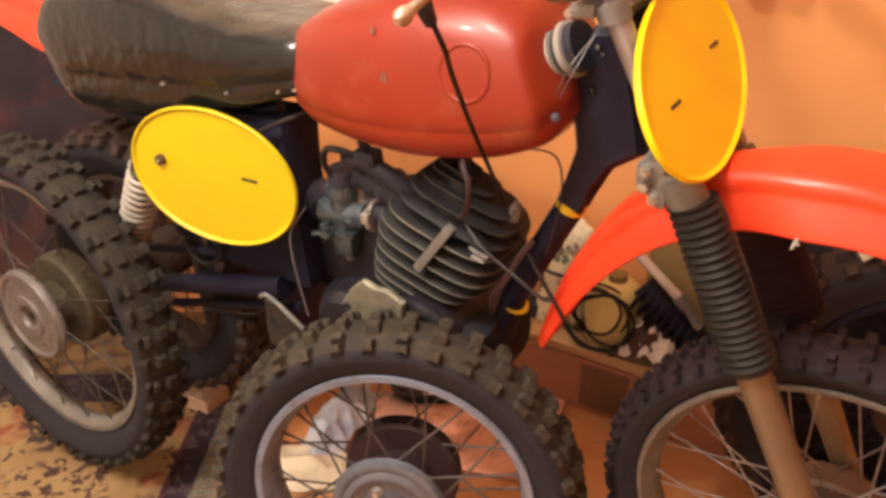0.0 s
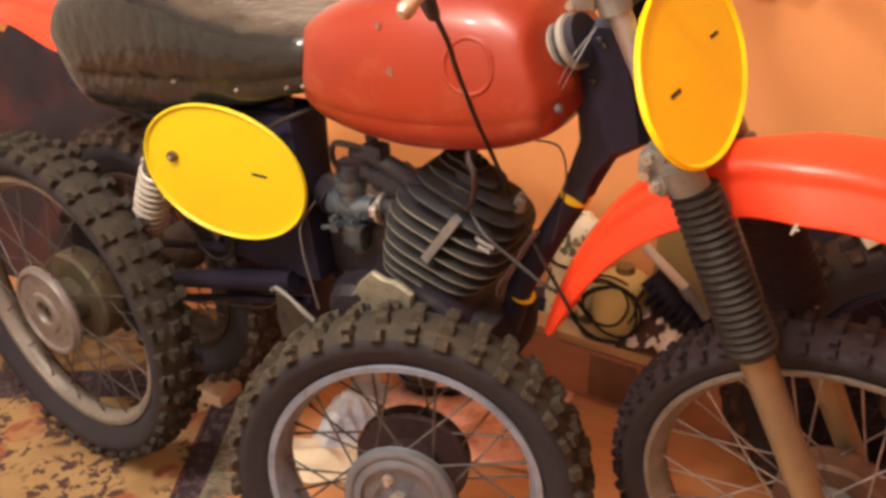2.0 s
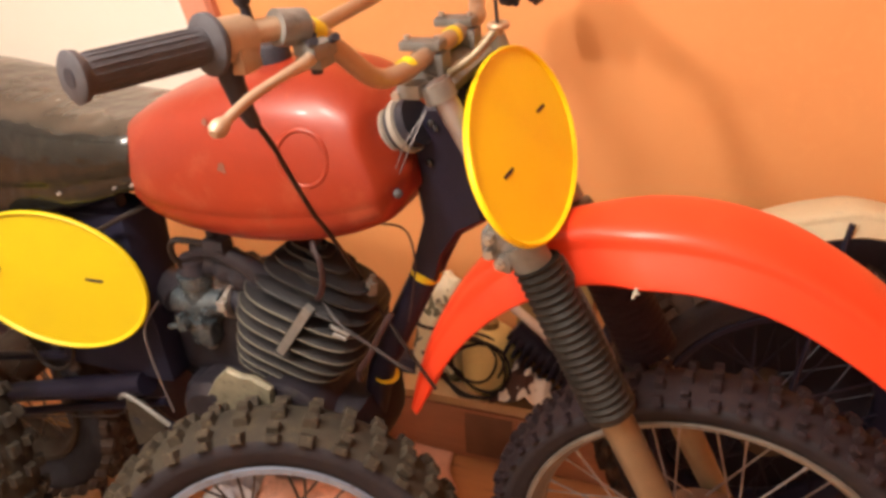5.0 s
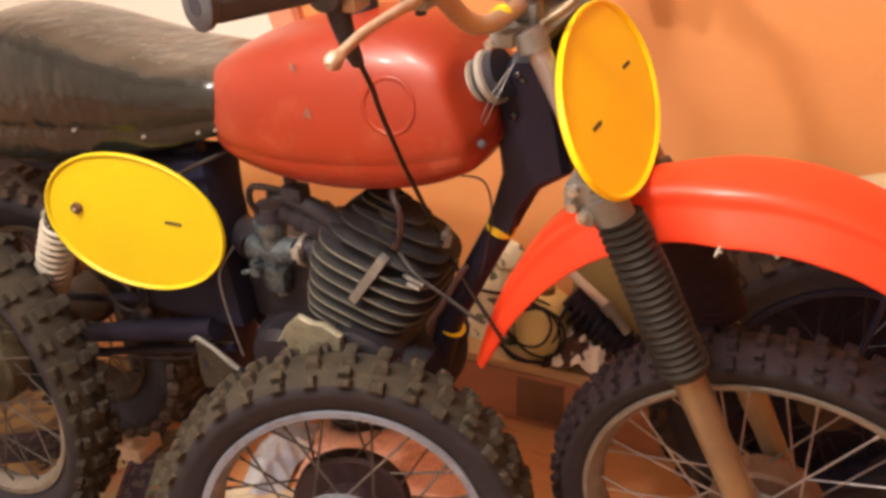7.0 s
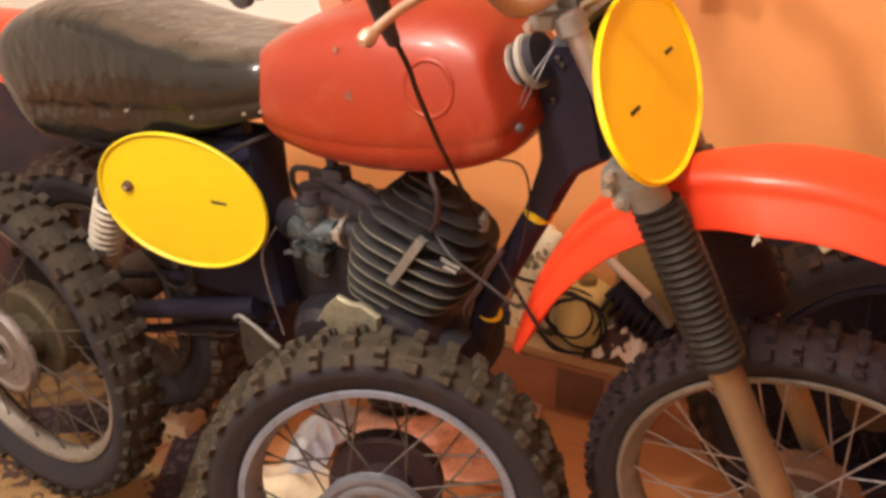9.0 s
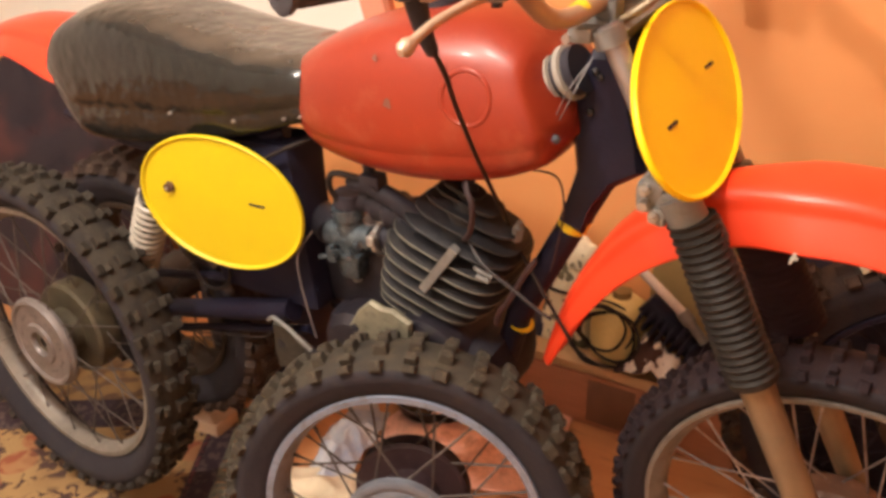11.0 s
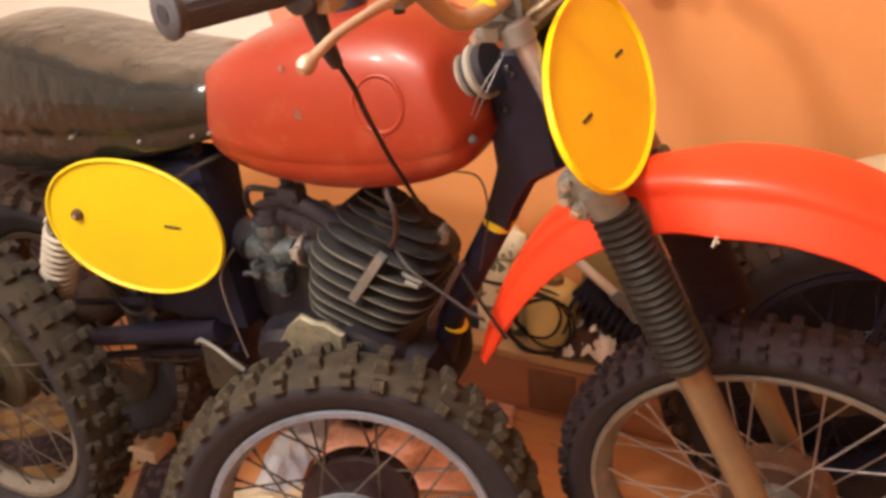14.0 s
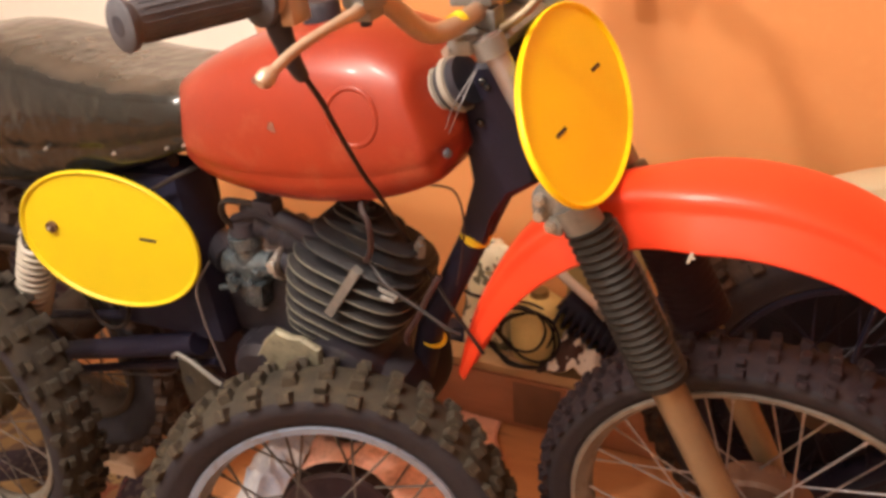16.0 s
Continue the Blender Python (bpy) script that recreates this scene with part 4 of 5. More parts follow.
part("head_nut", rod(B(-0.195, 0.05, 0.90), B(-0.190, 0.05, 0.918), 0.009, sides=6), HEAD_METAL, cylinder)
part("spark_plug", moved(join(rod((-0.016, -0.04, 0.112), (-0.014, -0.04, 0.135), 0.010, sides=6), rod((-0.014, -0.04, 0.135), (-0.010, -0.04, 0.158), 0.008)), TILTED), BLACK_PLASTIC, cylinder)
part("crankcase", join(boxgeo(-0.56, -0.35, -0.09, 0.045, 0.60, 0.745, 0.03), boxgeo(-0.52, -0.16, -0.10, 0.10, 0.485, 0.62, 0.04), moved(lathe([(0.0, -0.11), (0.075, -0.11), (0.09, -0.10), (0.09, 0.10), (0.0, 0.10)], 40), Matrix.Translation(B(-0.29, 0, 0.575))), moved(lathe([(0.0, -0.115), (0.06, -0.115), (0.075, -0.10), (0.075, 0.10), (0.0, 0.10)], 40), Matrix.Translation(B(-0.44, 0, 0.56)))), CASE, bike, "dark oily cast crankcase")
part("case_bracket", moved(slab([(-0.43, 0.63), (-0.415, 0.605), (-0.33, 0.60), (-0.295, 0.64), (-0.292, 0.672), (-0.325, 0.69), (-0.35, 0.688), (-0.375, 0.696), (-0.405, 0.668)], 0.014, 0.004), Matrix.Translation((0, -0.125, 0))), PALE_CASE, bike, "pale lug of the crankcase")
part("lug_hole", rod(B(-0.402, 0.139, 0.643), B(-0.402, 0.1405, 0.643), 0.008, sides=16), BLACK_PLASTIC, bike)

# carburettor and inlet
part("inlet_pipe", tube(smooth_path([B(-0.30, 0.02, 0.78), B(-0.36, 0.03, 0.775), B(-0.42, 0.035, 0.77)]), 0.026, 16), BLACK_PLASTIC, bike)
carb = part("carburettor", join(moved(lathe([(0.0, -0.05), (0.022, -0.05), (0.025, -0.044), (0.025, 0.02), (0.029, 0.024), (0.029, 0.045), (0.0, 0.05)], 24), Matrix.Translation(B(-0.455, 0.05, 0.785)) @ Matrix.Rotation(radians(90), 4, "X")),
    rod(B(-0.405, 0.05, 0.775), B(-0.50, 0.05, 0.77), 0.024, 0.027, sides=20), moved(block((0.06, 0.052, 0.012), 1, 0.004), Matrix.Translation(B(-0.455, 0.052, 0.738))), rod(B(-0.44, 0.08, 0.755), B(-0.42, 0.105, 0.76), 0.005)), CARB, bike, "blue-grey metal carburettor")
part("float_bowl", moved(block((0.05, 0.046, 0.042), 0.86, 0.010), Matrix.Translation(B(-0.455, 0.054, 0.711)) @ Matrix.Rotation(radians(180), 4, "X")), CARB, carb)
part("bowl_nut", rod(B(-0.455, 0.054, 0.69), B(-0.455, 0.054, 0.678), 0.009, sides=6), BOLT, carb)
part("slide_cap", rod(B(-0.452, 0.05, 0.835), B(-0.449, 0.05, 0.858), 0.027, 0.023, 20), BLACK_PLASTIC, carb)
part("air_screw", rod(B(-0.425, 0.082, 0.778), B(-0.405, 0.092, 0.782), 0.0055, sides=10), CARB, carb)
part("fuel_banjo", join(rod(B(-0.475, 0.075, 0.742), B(-0.475, 0.092, 0.742), 0.010, sides=14), rod(B(-0.475, 0.084, 0.742), B(-0.505, 0.088, 0.735), 0.005, sides=10)), CARB, carb)
part("hose_clamp", join(rod(B(-0.398, 0.04, 0.773), B(-0.388, 0.04, 0.774), 0.029, sides=24), moved(block((0.016, 0.014, 0.02), 1, 0.003), Matrix.Translation(B(-0.392, 0.072, 0.785))), rod(B(-0.392, 0.068, 0.80), B(-0.392, 0.070, 0.765), 0.004, sides=8)), BOLT, carb, "bright hose clamp")
part("carb_screw", rod(B(-0.47, 0.085, 0.765), B(-0.47, 0.10, 0.765), 0.005, sides=8), CARB, carb)
part("air_duct", tube(smooth_path([B(-0.50, 0.05, 0.77), B(-0.54, 0.03, 0.78), B(-0.6, 0.0, 0.8)]), 0.03, 16), BLACK_PLASTIC, bike)
part("fuel_tap", join(rod(B(-0.385, 0.06, 0.945), B(-0.385, 0.06, 0.885), 0.010), moved(block((0.04, 0.03, 0.025), 1, 0.005), Matrix.Translation(B(-0.375, 0.065, 0.90))), rod(B(-0.395, 0.06, 0.88), B(-0.36, 0.075, 0.895), 0.008)), BLACK_PLASTIC, bike)
part("inlet_boot", join(bellows(B(-0.425, 0.03, 0.845), B(-0.30, 0.03, 0.815), 0.030, 0.042, 4, 0.006, 24), tube(smooth_path([B(-0.43, 0.06, 0.885), B(-0.385, 0.065, 0.888), B(-0.34, 0.06, 0.868), B(-0.30, 0.05, 0.835)]), [0.011 + 0.0005 * i for i in range(19)], 14)), BLACK_PLASTIC, bike)
part("footpeg", join(rod(B(-0.60, 0.08, 0.42), B(-0.60, 0.20, 0.42), 0.012), moved(block((0.05, 0.09, 0.02), 1, 0.004), Matrix.Translation(B(-0.60, 0.16, 0.425)))), CAST, bike)
part("brake_pedal", tube(smooth_path([B(-0.626, 0.135, 0.590), B(-0.605, 0.140, 0.604), B(-0.579, 0.140, 0.593), B(-0.552, 0.140, 0.575), B(-0.525, 0.137, 0.551)]), 0.0046, 12), CAST, bike, "bent grey metal lever")

# steering-head hose bundle
hose_a, hose_b = B(-0.080, 0.032, 1.084), B(-0.016, 0.036, 1.113)
hose = part("ribbed_hose", tube([hose_a, hose_b], 0.033, 28), BLACK_PLASTIC, bike, "grey and black ribbed rubber hose")
for t in (0.12, 0.38, 0.64):
    part("hose_rib", tube([hose_a.lerp(hose_b, t + d) for d in (0.0, 0.03, 0.14, 0.17)], [0.033, 0.0395 - 0.003 * t, 0.0395 - 0.003 * t, 0.033], 28), GAITER, hose, "pale grey rubber rib")

# handlebar
NEAR_BAR = [B(0.02, 0.0, 1.208), B(0.02, 0.08, 1.208), B(0.014, 0.13, 1.206), B(0.0, 0.165, 1.213), B(-0.008, 0.21, 1.252), B(-0.014, 0.25, 1.288), B(-0.025, 0.28, 1.30), B(-0.058, 0.33, 1.303), B(-0.098, 0.46, 1.311)]
for s in (1, -1):
    part("handlebar", tube(smooth_path([Vector((p.x, p.y * s, p.z)) for p in NEAR_BAR], 5), 0.0115, 16), BAR, bike, "champagne-coloured tubular handlebar")

    def H(u, v, w):
        return B(u, v * s, w)

    d = (H(-0.101, 0.472, 1.312) - H(-0.062, 0.345, 1.303)).normalized()
    a = H(-0.062, 0.345, 1.302)
    L = 0.138
    grip = part("grip", join(tube([a + d * x for x in (0, 0.002, 0.007, 0.010, 0.012, L - 0.012, L - 0.008, L - 0.002, L)], [0.020, 0.029, 0.029, 0.024, 0.0168, 0.0168, 0.0215, 0.0225, 0.020], 24)), GRIP, bike, "grey ribbed rubber handlebar grip")
    part("grip_hole", rod(a + d * (L - 0.004), a + d * (L + 0.0008), 0.0085, sides=18), BLACK_PLASTIC, grip)
    side = d.orthogonal().normalized()
    up = d.cross(side)
    for k in range(18):
        t = 2 * math.pi * k / 18
        o = 0.0163 * (math.cos(t) * side + math.sin(t) * up)
        part("ridge", tube([a + d * 0.018 + o, a + d * 0.028 + o * 1.05, a + d * (L - 0.02) + o * 1.05, a + d * (L - 0.014) + o], 0.0009, 6), GRIP, grip)
    part("throttle_housing" if s > 0 else "clutch_perch", join(rod(a - d * 0.004, a - d * 0.038, 0.022, 0.021, 24), moved(block((0.02, 0.03, 0.025), 1, 0.004), Matrix.Translation(a - d * 0.02 + B(0.01, 0, -0.018)))), BAR, bike)
    part("lever_perch", join(rod(H(-0.018, 0.262, 1.296), H(-0.03, 0.29, 1.302), 0.018, sides=20), moved(block((0.035, 0.03, 0.016), 1, 0.004), Matrix.Translation(H(-0.004, 0.268, 1.277)) @ Matrix.Rotation(radians(-20 * s), 4, "Z")), moved(block((0.03, 0.028, 0.012), 1, 0.003), Matrix.Translation(H(-0.01, 0.262, 1.262)))), CAST, bike, "ivory brake lever perch")
    lv = smooth_path([H(-0.012, 0.262, 1.268), H(0.004, 0.30, 1.272), H(0.004, 0.34, 1.272), H(-0.004, 0.385, 1.266), H(-0.008, 0.425, 1.256)], 5)
    m = len(lv)
    part("brake_lever" if s > 0 else "clutch_lever", join(tube(lv, [0.0078 - 0.003 * min(1, i / (m * 0.5)) for i in range(m)], 12), tube([H(-0.007, 0.418, 1.258), H(-0.0078, 0.425, 1.2563), H(-0.008, 0.432, 1.2545), H(-0.0085, 0.437, 1.253)], [0.005, 0.008, 0.008, 0.004], 14)), LEVER, bike, "ivory ball-ended lever")
    for pu, pv, pw in ((0.002, 0.285, 1.285), (-0.004, 0.262, 1.272), (0.012, 0.262, 1.283)):
        part("perch_screw", rod(H(pu, pv, pw), H(pu + 0.012, pv + 0.010, pw + 0.006), 0.0042, sides=10), BLACK_PLASTIC, bike)
    part("pivot_bolt", rod(H(-0.008, 0.265, 1.25), H(-0.008, 0.265, 1.29), 0.006, sides=10), BLACK_PLASTIC, bike)
    part("bar_tape", rod(H(-0.0135, 0.245, 1.283), H(-0.016, 0.258, 1.292), 0.0135, sides=18), YELLOW_TAPE, bike)
    part("bar_tape", rod(B(0.016, 0.106, 1.2075), B(0.0138, 0.118, 1.2065), 0.0132, sides=18) if s > 0 else rod(B(0.02, -0.012, 1.208), B(0.02, -0.024, 1.208), 0.0132, sides=18), YELLOW_TAPE, bike)
    part("bar_clamp", join(moved(block((0.045, 0.03, 0.028), 1, 0.006), Matrix.Translation(H(0.02, 0.055, 1.197))), moved(block((0.055, 0.028, 0.012), 1, 0.004), Matrix.Translation(H(0.012, 0.055, 1.219)))), CAST, bike, "cast grey handlebar clamp")
    for du in (-0.02, 0.02):
        part("clamp_screw", rod(H(0.012 + du, 0.055, 1.224), H(0.012 + du, 0.055, 1.230), 0.0042, sides=8), BOLT, bike)
part("cross_brace", rod(B(-0.014, 0.248, 1.29), B(-0.014, -0.248, 1.29), 0.008), BAR, bike)
part("cable_boot", tube(smooth_path([B(-0.06, 0.335, 1.285), B(-0.06, 0.332, 1.262), B(-0.055, 0.33, 1.235), B(-0.055, 0.32, 1.215)]), [0.014 - 0.0004 * i for i in range(19)], 12), BLACK_PLASTIC, bike, "black rubber cable boot")
part("throttle_cable", tube(smooth_path([B(-0.055, 0.33, 1.235), B(-0.062, 0.29, 1.18), B(-0.08, 0.25, 1.133), B(-0.09, 0.20, 1.05), B(-0.110, 0.150, 0.999), B(-0.126, 0.085, 0.911), B(-0.142, 0.020, 0.823), B(-0.111, 0.035, 0.785), B(-0.068, 0.050, 0.734), B(-0.030, 0.055, 0.677)]), 0.0031, 10), CABLE, bike, "black throttle cable hanging before the tank")
part("kill_switch", join(rod(B(-0.045, 0.308, 1.312), B(-0.047, 0.308, 1.326), 0.005), tube([B(-0.0475, 0.308, 1.326), B(-0.048, 0.308, 1.330), B(-0.0485, 0.308, 1.337), B(-0.049, 0.308, 1.343), B(-0.049, 0.308, 1.346)], [0.004, 0.0078, 0.009, 0.0074, 0.0033], 16)), BLACK_PLASTIC, bike)

# wires and hoses
part("plug_lead", tube(smooth_path([B(-0.172, 0.085, 0.965), B(-0.164, 0.112, 0.947), B(-0.151, 0.122, 0.93), B(-0.150, 0.124, 0.907), B(-0.160, 0.118, 0.877), B(-0.177, 0.108, 0.856)]), 0.0046, 8), RED_HOSE, bike)
part("clutch_cable", tube(smooth_path([B(-0.172, 0.104, 0.850), B(-0.136, 0.125, 0.829), B(-0.089, 0.125, 0.799), B(-0.048, 0.125, 0.773), B(-0.03, 0.12, 0.76)]), 0.0028, 8), material("grey_cable_sheath", (0.030, 0.028, 0.031), None, 30, 0.5, bump=0.0), bike)
part("frame_wire", tube(smooth_path([B(-0.09, 0.06, 0.965), B(-0.05, 0.05, 0.955), B(-0.045, 0.04, 0.90), B(-0.06, 0.035, 0.83), B(-0.075, 0.03, 0.78)]), 0.0015, 6), RED_HOSE, bike)
part("loose_wire", tube(smooth_path([B(0.004, 0.05, 1.132), B(-0.014, 0.084, 1.10), B(-0.034, 0.080, 1.062)]), 0.0010, 6), WIRE, bike)
part("loose_wire", tube(smooth_path([B(0.004, 0.05, 1.132), B(-0.008, 0.084, 1.095), B(-0.030, 0.080, 1.055)]), 0.0010, 6), WIRE, bike)
part("vent_hose", tube(smooth_path([B(-0.50, 0.10, 0.795), B(-0.527, 0.12, 0.75), B(-0.530, 0.124, 0.70), B(-0.525, 0.126, 0.65), B(-0.512, 0.13, 0.58)]), 0.0018, 8), WIRE, bike)
part("overflow_hose", tube(smooth_path([B(-0.855, 0.105, 0.645), B(-0.849, 0.105, 0.624), B(-0.833, 0.105, 0.600), B(-0.803, 0.105, 0.595), B(-0.767, 0.105, 0.613), B(-0.745, 0.105, 0.643), B(-0.743, 0.105, 0.660)]), 0.0042, 8), CABLE, bike)
part("fuel_hose", tube(smooth_path([B(-0.39, 0.07, 0.90), B(-0.44, 0.085, 0.91), B(-0.46, 0.08, 0.88), B(-0.455, 0.07, 0.85)]), 0.0055, 8), CABLE, bike)
part("breather_hose", tube(smooth_path([B(-0.48, 0.05, 0.96), B(-0.52, 0.10, 0.95), B(-0.58, 0.11, 0.92)]), 0.004, 8), CABLE, bike)
part("oil_hose", tube(smooth_path([B(-0.070, 0.085, 0.832), B(-0.079, 0.09, 0.818), B(-0.095, 0.092, 0.79), B(-0.116, 0.092, 0.751), B(-0.138, 0.09, 0.718), B(-0.144, 0.085, 0.694)]), 0.005, 8), RED_HOSE, bike)
part("cable_adjuster", join(rod(B(0.098, 0.032, 1.226), B(0.101, 0.03, 1.238), 0.008, sides=12), tube([B(0.101 + 0.010 * math.cos(t), 0.03 + 0.010 * math.sin(t), 1.236) for t in (2 * math.pi * k / 20 for k in range(20))], 0.004, 8, True)), BAR, bike)
part("brake_cable", tube(smooth_path([B(0.10, 0.03, 1.23), B(0.095, 0.02, 1.27), B(0.08, 0.0, 1.32), B(0.06, -0.03, 1.36), B(0.02, -0.12, 1.37), B(-0.01, -0.25, 1.33)]), 0.0025, 8), CABLE, bike)


def lump(size, seed, n=20):
    pts = []
    for i in range(n + 1):
        a = math.pi * i / n
        for j in range(n):
            t = 2 * math.pi * j / n
            d = Vector((math.sin(a) * math.cos(t), math.sin(a) * math.sin(t), math.cos(a)))
            k = 1 + 0.25 * noise.noise(d * 2.2 + Vector((seed, 0, 0)))
            pts.append(Vector((d.x * size[0], d.y * size[1], d.z * size[2])) * k)
    return pts, grid_faces(n + 1, n, False, True)


part("grip_guard", moved(join(lump((0.05, 0.06, 0.04), 2.0), moved(lump((0.024, 0.024, 0.034), 4.0), Matrix.Translation((-0.022, 0.011, -0.034))), moved(lump((0.02, 0.022, 0.03), 5.0), Matrix.Translation((0.03, -0.011, -0.028)))), Matrix.Translation(B(-0.069, -0.58, 1.182)) @ Matrix.Scale(1.12, 4)), BLACK_PLASTIC, bike, "dark rubber guard on the far grip")

# ---- things round the motorcycle ----
def on_room(u, v, w, turn=0.0):
    return ROOM @ Matrix.Translation((u, -v, w)) @ Matrix.Rotation(radians(turn), 4, "Z")


# carpet with fringe
carpet = thing("carpet", "worn tan floral carpet with dark border and fringe", "carpet")
part("carpet_field", moved(block((1.3, 1.40, 0.008), 1, 0.002), Matrix.Translation((-1.30, 1.10, 0.0045))), CARPET, carpet)
part("border", moved(block((0.07, 1.5, 0.009), 1, 0.002), Matrix.Translation((-0.615, 1.15, 0.005))), FRINGE, carpet, "dark red border")
part("border", moved(block((1.3, 0.13, 0.009), 1, 0.002), Matrix.Translation((-1.30, 1.865, 0.005))), FRINGE, carpet, "dark red border")
part("outer_band", moved(block((1.3, 0.36, 0.008), 1, 0.002), Matrix.Translation((-1.30, 2.11, 0.0045))), mottled("brown_gold_band", (0.20, 0.12, 0.045), (0.10, 0.055, 0.03), 18, 0.45, 0.6), carpet, "brown and gold outer band")
part("border_stripe", moved(block((0.009, 1.5, 0.003), 1, 0.001), Matrix.Translation((-0.640, 1.15, 0.0115))), mottled("wine_red_yarn", (0.11, 0.028, 0.030), (0.03, 0.014, 0.02), 60, 0.48, 0.54), carpet)
rnd = random.Random(4)
geos = []
for i in range(230):
    y = 0.42 + 1.46 * i / 230 + rnd.uniform(-0.003, 0.003)
    ln = rnd.uniform(0.05, 0.085)
    geos.append(tube([(-0.582, y, 0.006), (-0.56, y + rnd.uniform(-0.006, 0.006), 0.009), (-0.575 + ln, y + rnd.uniform(-0.015, 0.015), 0.005)], [0.003, 0.0028, 0.002], 5))
part("fringe", join(*geos), GREY_YARN, carpet, "frayed grey fringe", kind="stuff")


def crumpled(w, d, h, n, seed, scale=9.0, base=0.006):
    """A creased sheet lying on the floor, ragged at its edge."""
    off = Vector((seed * 3.1, seed * 1.7, seed * 0.9))
    pts = []
    for i in range(n):
        for j in range(n):
            x, y = (i / (n - 1) - 0.5), (j / (n - 1) - 0.5)
            r = math.hypot(x, y) * 2
            k = 1.0 + 0.16 * noise.noise(Vector((math.cos(math.atan2(y, x)) * 1.6, math.sin(math.atan2(y, x)) * 1.6, seed))) - 0.12 * abs(math.sin(2 * math.atan2(y, x)))
            p = Vector((x * w * k, y * d * k, 0))
            ridge = 1 - abs(noise.noise(p * scale + off)) * 2.2
            fall = max(0.0, 1 - max(0.0, r - 0.55) * 1.3)
            p.z = base + h * fall * (0.25 + 0.75 * max(0.0, ridge)) * (0.55 + 0.45 * noise.noise(p * scale * 0.45 + off))
            p.z = max(p.z, base)
            pts.append(p)
    return pts, grid_faces(n, n)


def sheet(name, label, category, m, geo, mat, thick=0.002):
    ob = part(name, geo, mat, None, label, smooth=70, category=category)
    s = ob.modifiers.new("thickness", "SOLIDIFY")
    s.thickness, s.offset = thick, 0
    ob.matrix_world = m
    return ob


sheet("crumpled_paper", "crumpled bluish-white paper lying on the floor", "paper", on_room(-0.755, -0.275, 0, 16), crumpled(0.13, 0.34, 0.08, 60, 2, 15.0), CLOTH_WHITE)
sheet("cream_paper", "creased cream paper lying on the floor", "paper", on_room(-0.705, -0.085, 0, 24), crumpled(0.26, 0.17, 0.05, 48, 7, 11.0), material("cream_paper_sheet", (0.74, 0.66, 0.48), (0.60, 0.52, 0.38), 12, 0.8, bump=0.3, fine=50, wear=(0.30, 0.30, 0.22), wear_amount=0.2))
sheet("pink_rag", "creased salmon-pink rag lying on the floor", "rag", on_room(-0.49, -0.45, 0, 14), crumpled(0.52, 0.42, 0.07, 44, 5, 7.0), CLOTH_PINK, 0.003)

# low box by the wall and what lies on it
box = thing("cardboard_box", "low tan cardboard box with red-brown front beside the wall", "box", on_room(-0.22, -0.755, 0))
part("box_body", moved(block((0.68, 0.15, 0.178), 1, 0.003), Matrix.Translation((0, 0, 0.091))), CARDBOARD, box)
part("front_panel", moved(block((0.68, 0.012, 0.15), 1, 0.002), Matrix.Translation((0, -0.082, 0.077))), BOARD, box, "red-brown front board")
part("dark_label", moved(block((0.13, 0.003, 0.125), 1, 0.0005), Matrix.Translation((0.02, -0.0895, 0.08))), material("dark_brown_label", (0.20, 0.095, 0.055), (0.13, 0.06, 0.036), 8, 0.5), box)
part("back_flap", moved(block((0.20, 0.005, 0.36), 1, 0.001), Matrix.Translation((0.15, 0.066, 0.35)) @ Matrix.Rotation(radians(-4), 4, "X")), CARDBOARD_OLIVE, box, "olive-brown flap standing up")
part("lid_flap", moved(block((0.30, 0.06, 0.005), 1, 0.001), Matrix.Translation((-0.14, -0.06, 0.186)) @ Matrix.Rotation(radians(10), 4, "X")), CARDBOARD, box)

tin = thing("cream_canister", "tan plastic canister standing on the box", "canister", on_room(-0.225, -0.762, 0.182))
part("canister_body", moved(lathe([(0.0, 0.0), (0.066, 0.0), (0.074, 0.010), (0.077, 0.06), (0.074, 0.12), (0.066, 0.150), (0.045, 0.168), (0.018, 0.174), (0.0, 0.174)], 40), Matrix.Rotation(radians(90), 4, "X")), CREAM_TIN, tin)
part("cap", moved(lathe([(0.0, 0.0), (0.024, 0.0), (0.024, 0.018), (0.0, 0.02)], 24), Matrix.Translation((0, 0, 0.172)) @ Matrix.Rotation(radians(90), 4, "X")), CARDBOARD_OLIVE, tin)

coil = thing("cable_coil", "loose coil of thin black cable on the box", "cable", on_room(-0.25, -0.70, 0.186))
rnd = random.Random(11)
for k in range(6):
    cx, cz, rr = rnd.uniform(-0.02, 0.03), 0.085 + rnd.uniform(-0.015, 0.02), 0.064 + rnd.uniform(-0.02, 0.022)
    pts = [Vector((cx + rr * 1.15 * math.cos(t), rnd.uniform(-0.004, 0.004) + 0.008 * k - 0.03 + 0.01 * math.sin(t * 2), cz + rr * math.sin(t))) for t in (2 * math.pi * i / 14 for i in range(14))]
    part("cable_loop", tube(smooth_path(pts, 4, True), 0.0034, 8, True), CABLE, coil)
part("cable_tail", tube(smooth_path([(-0.08, -0.01, 0.05), (-0.03, -0.03, 0.008), (0.05, -0.02, 0.006), (0.12, 0.0, 0.008)]), 0.0045, 8), CABLE, coil)

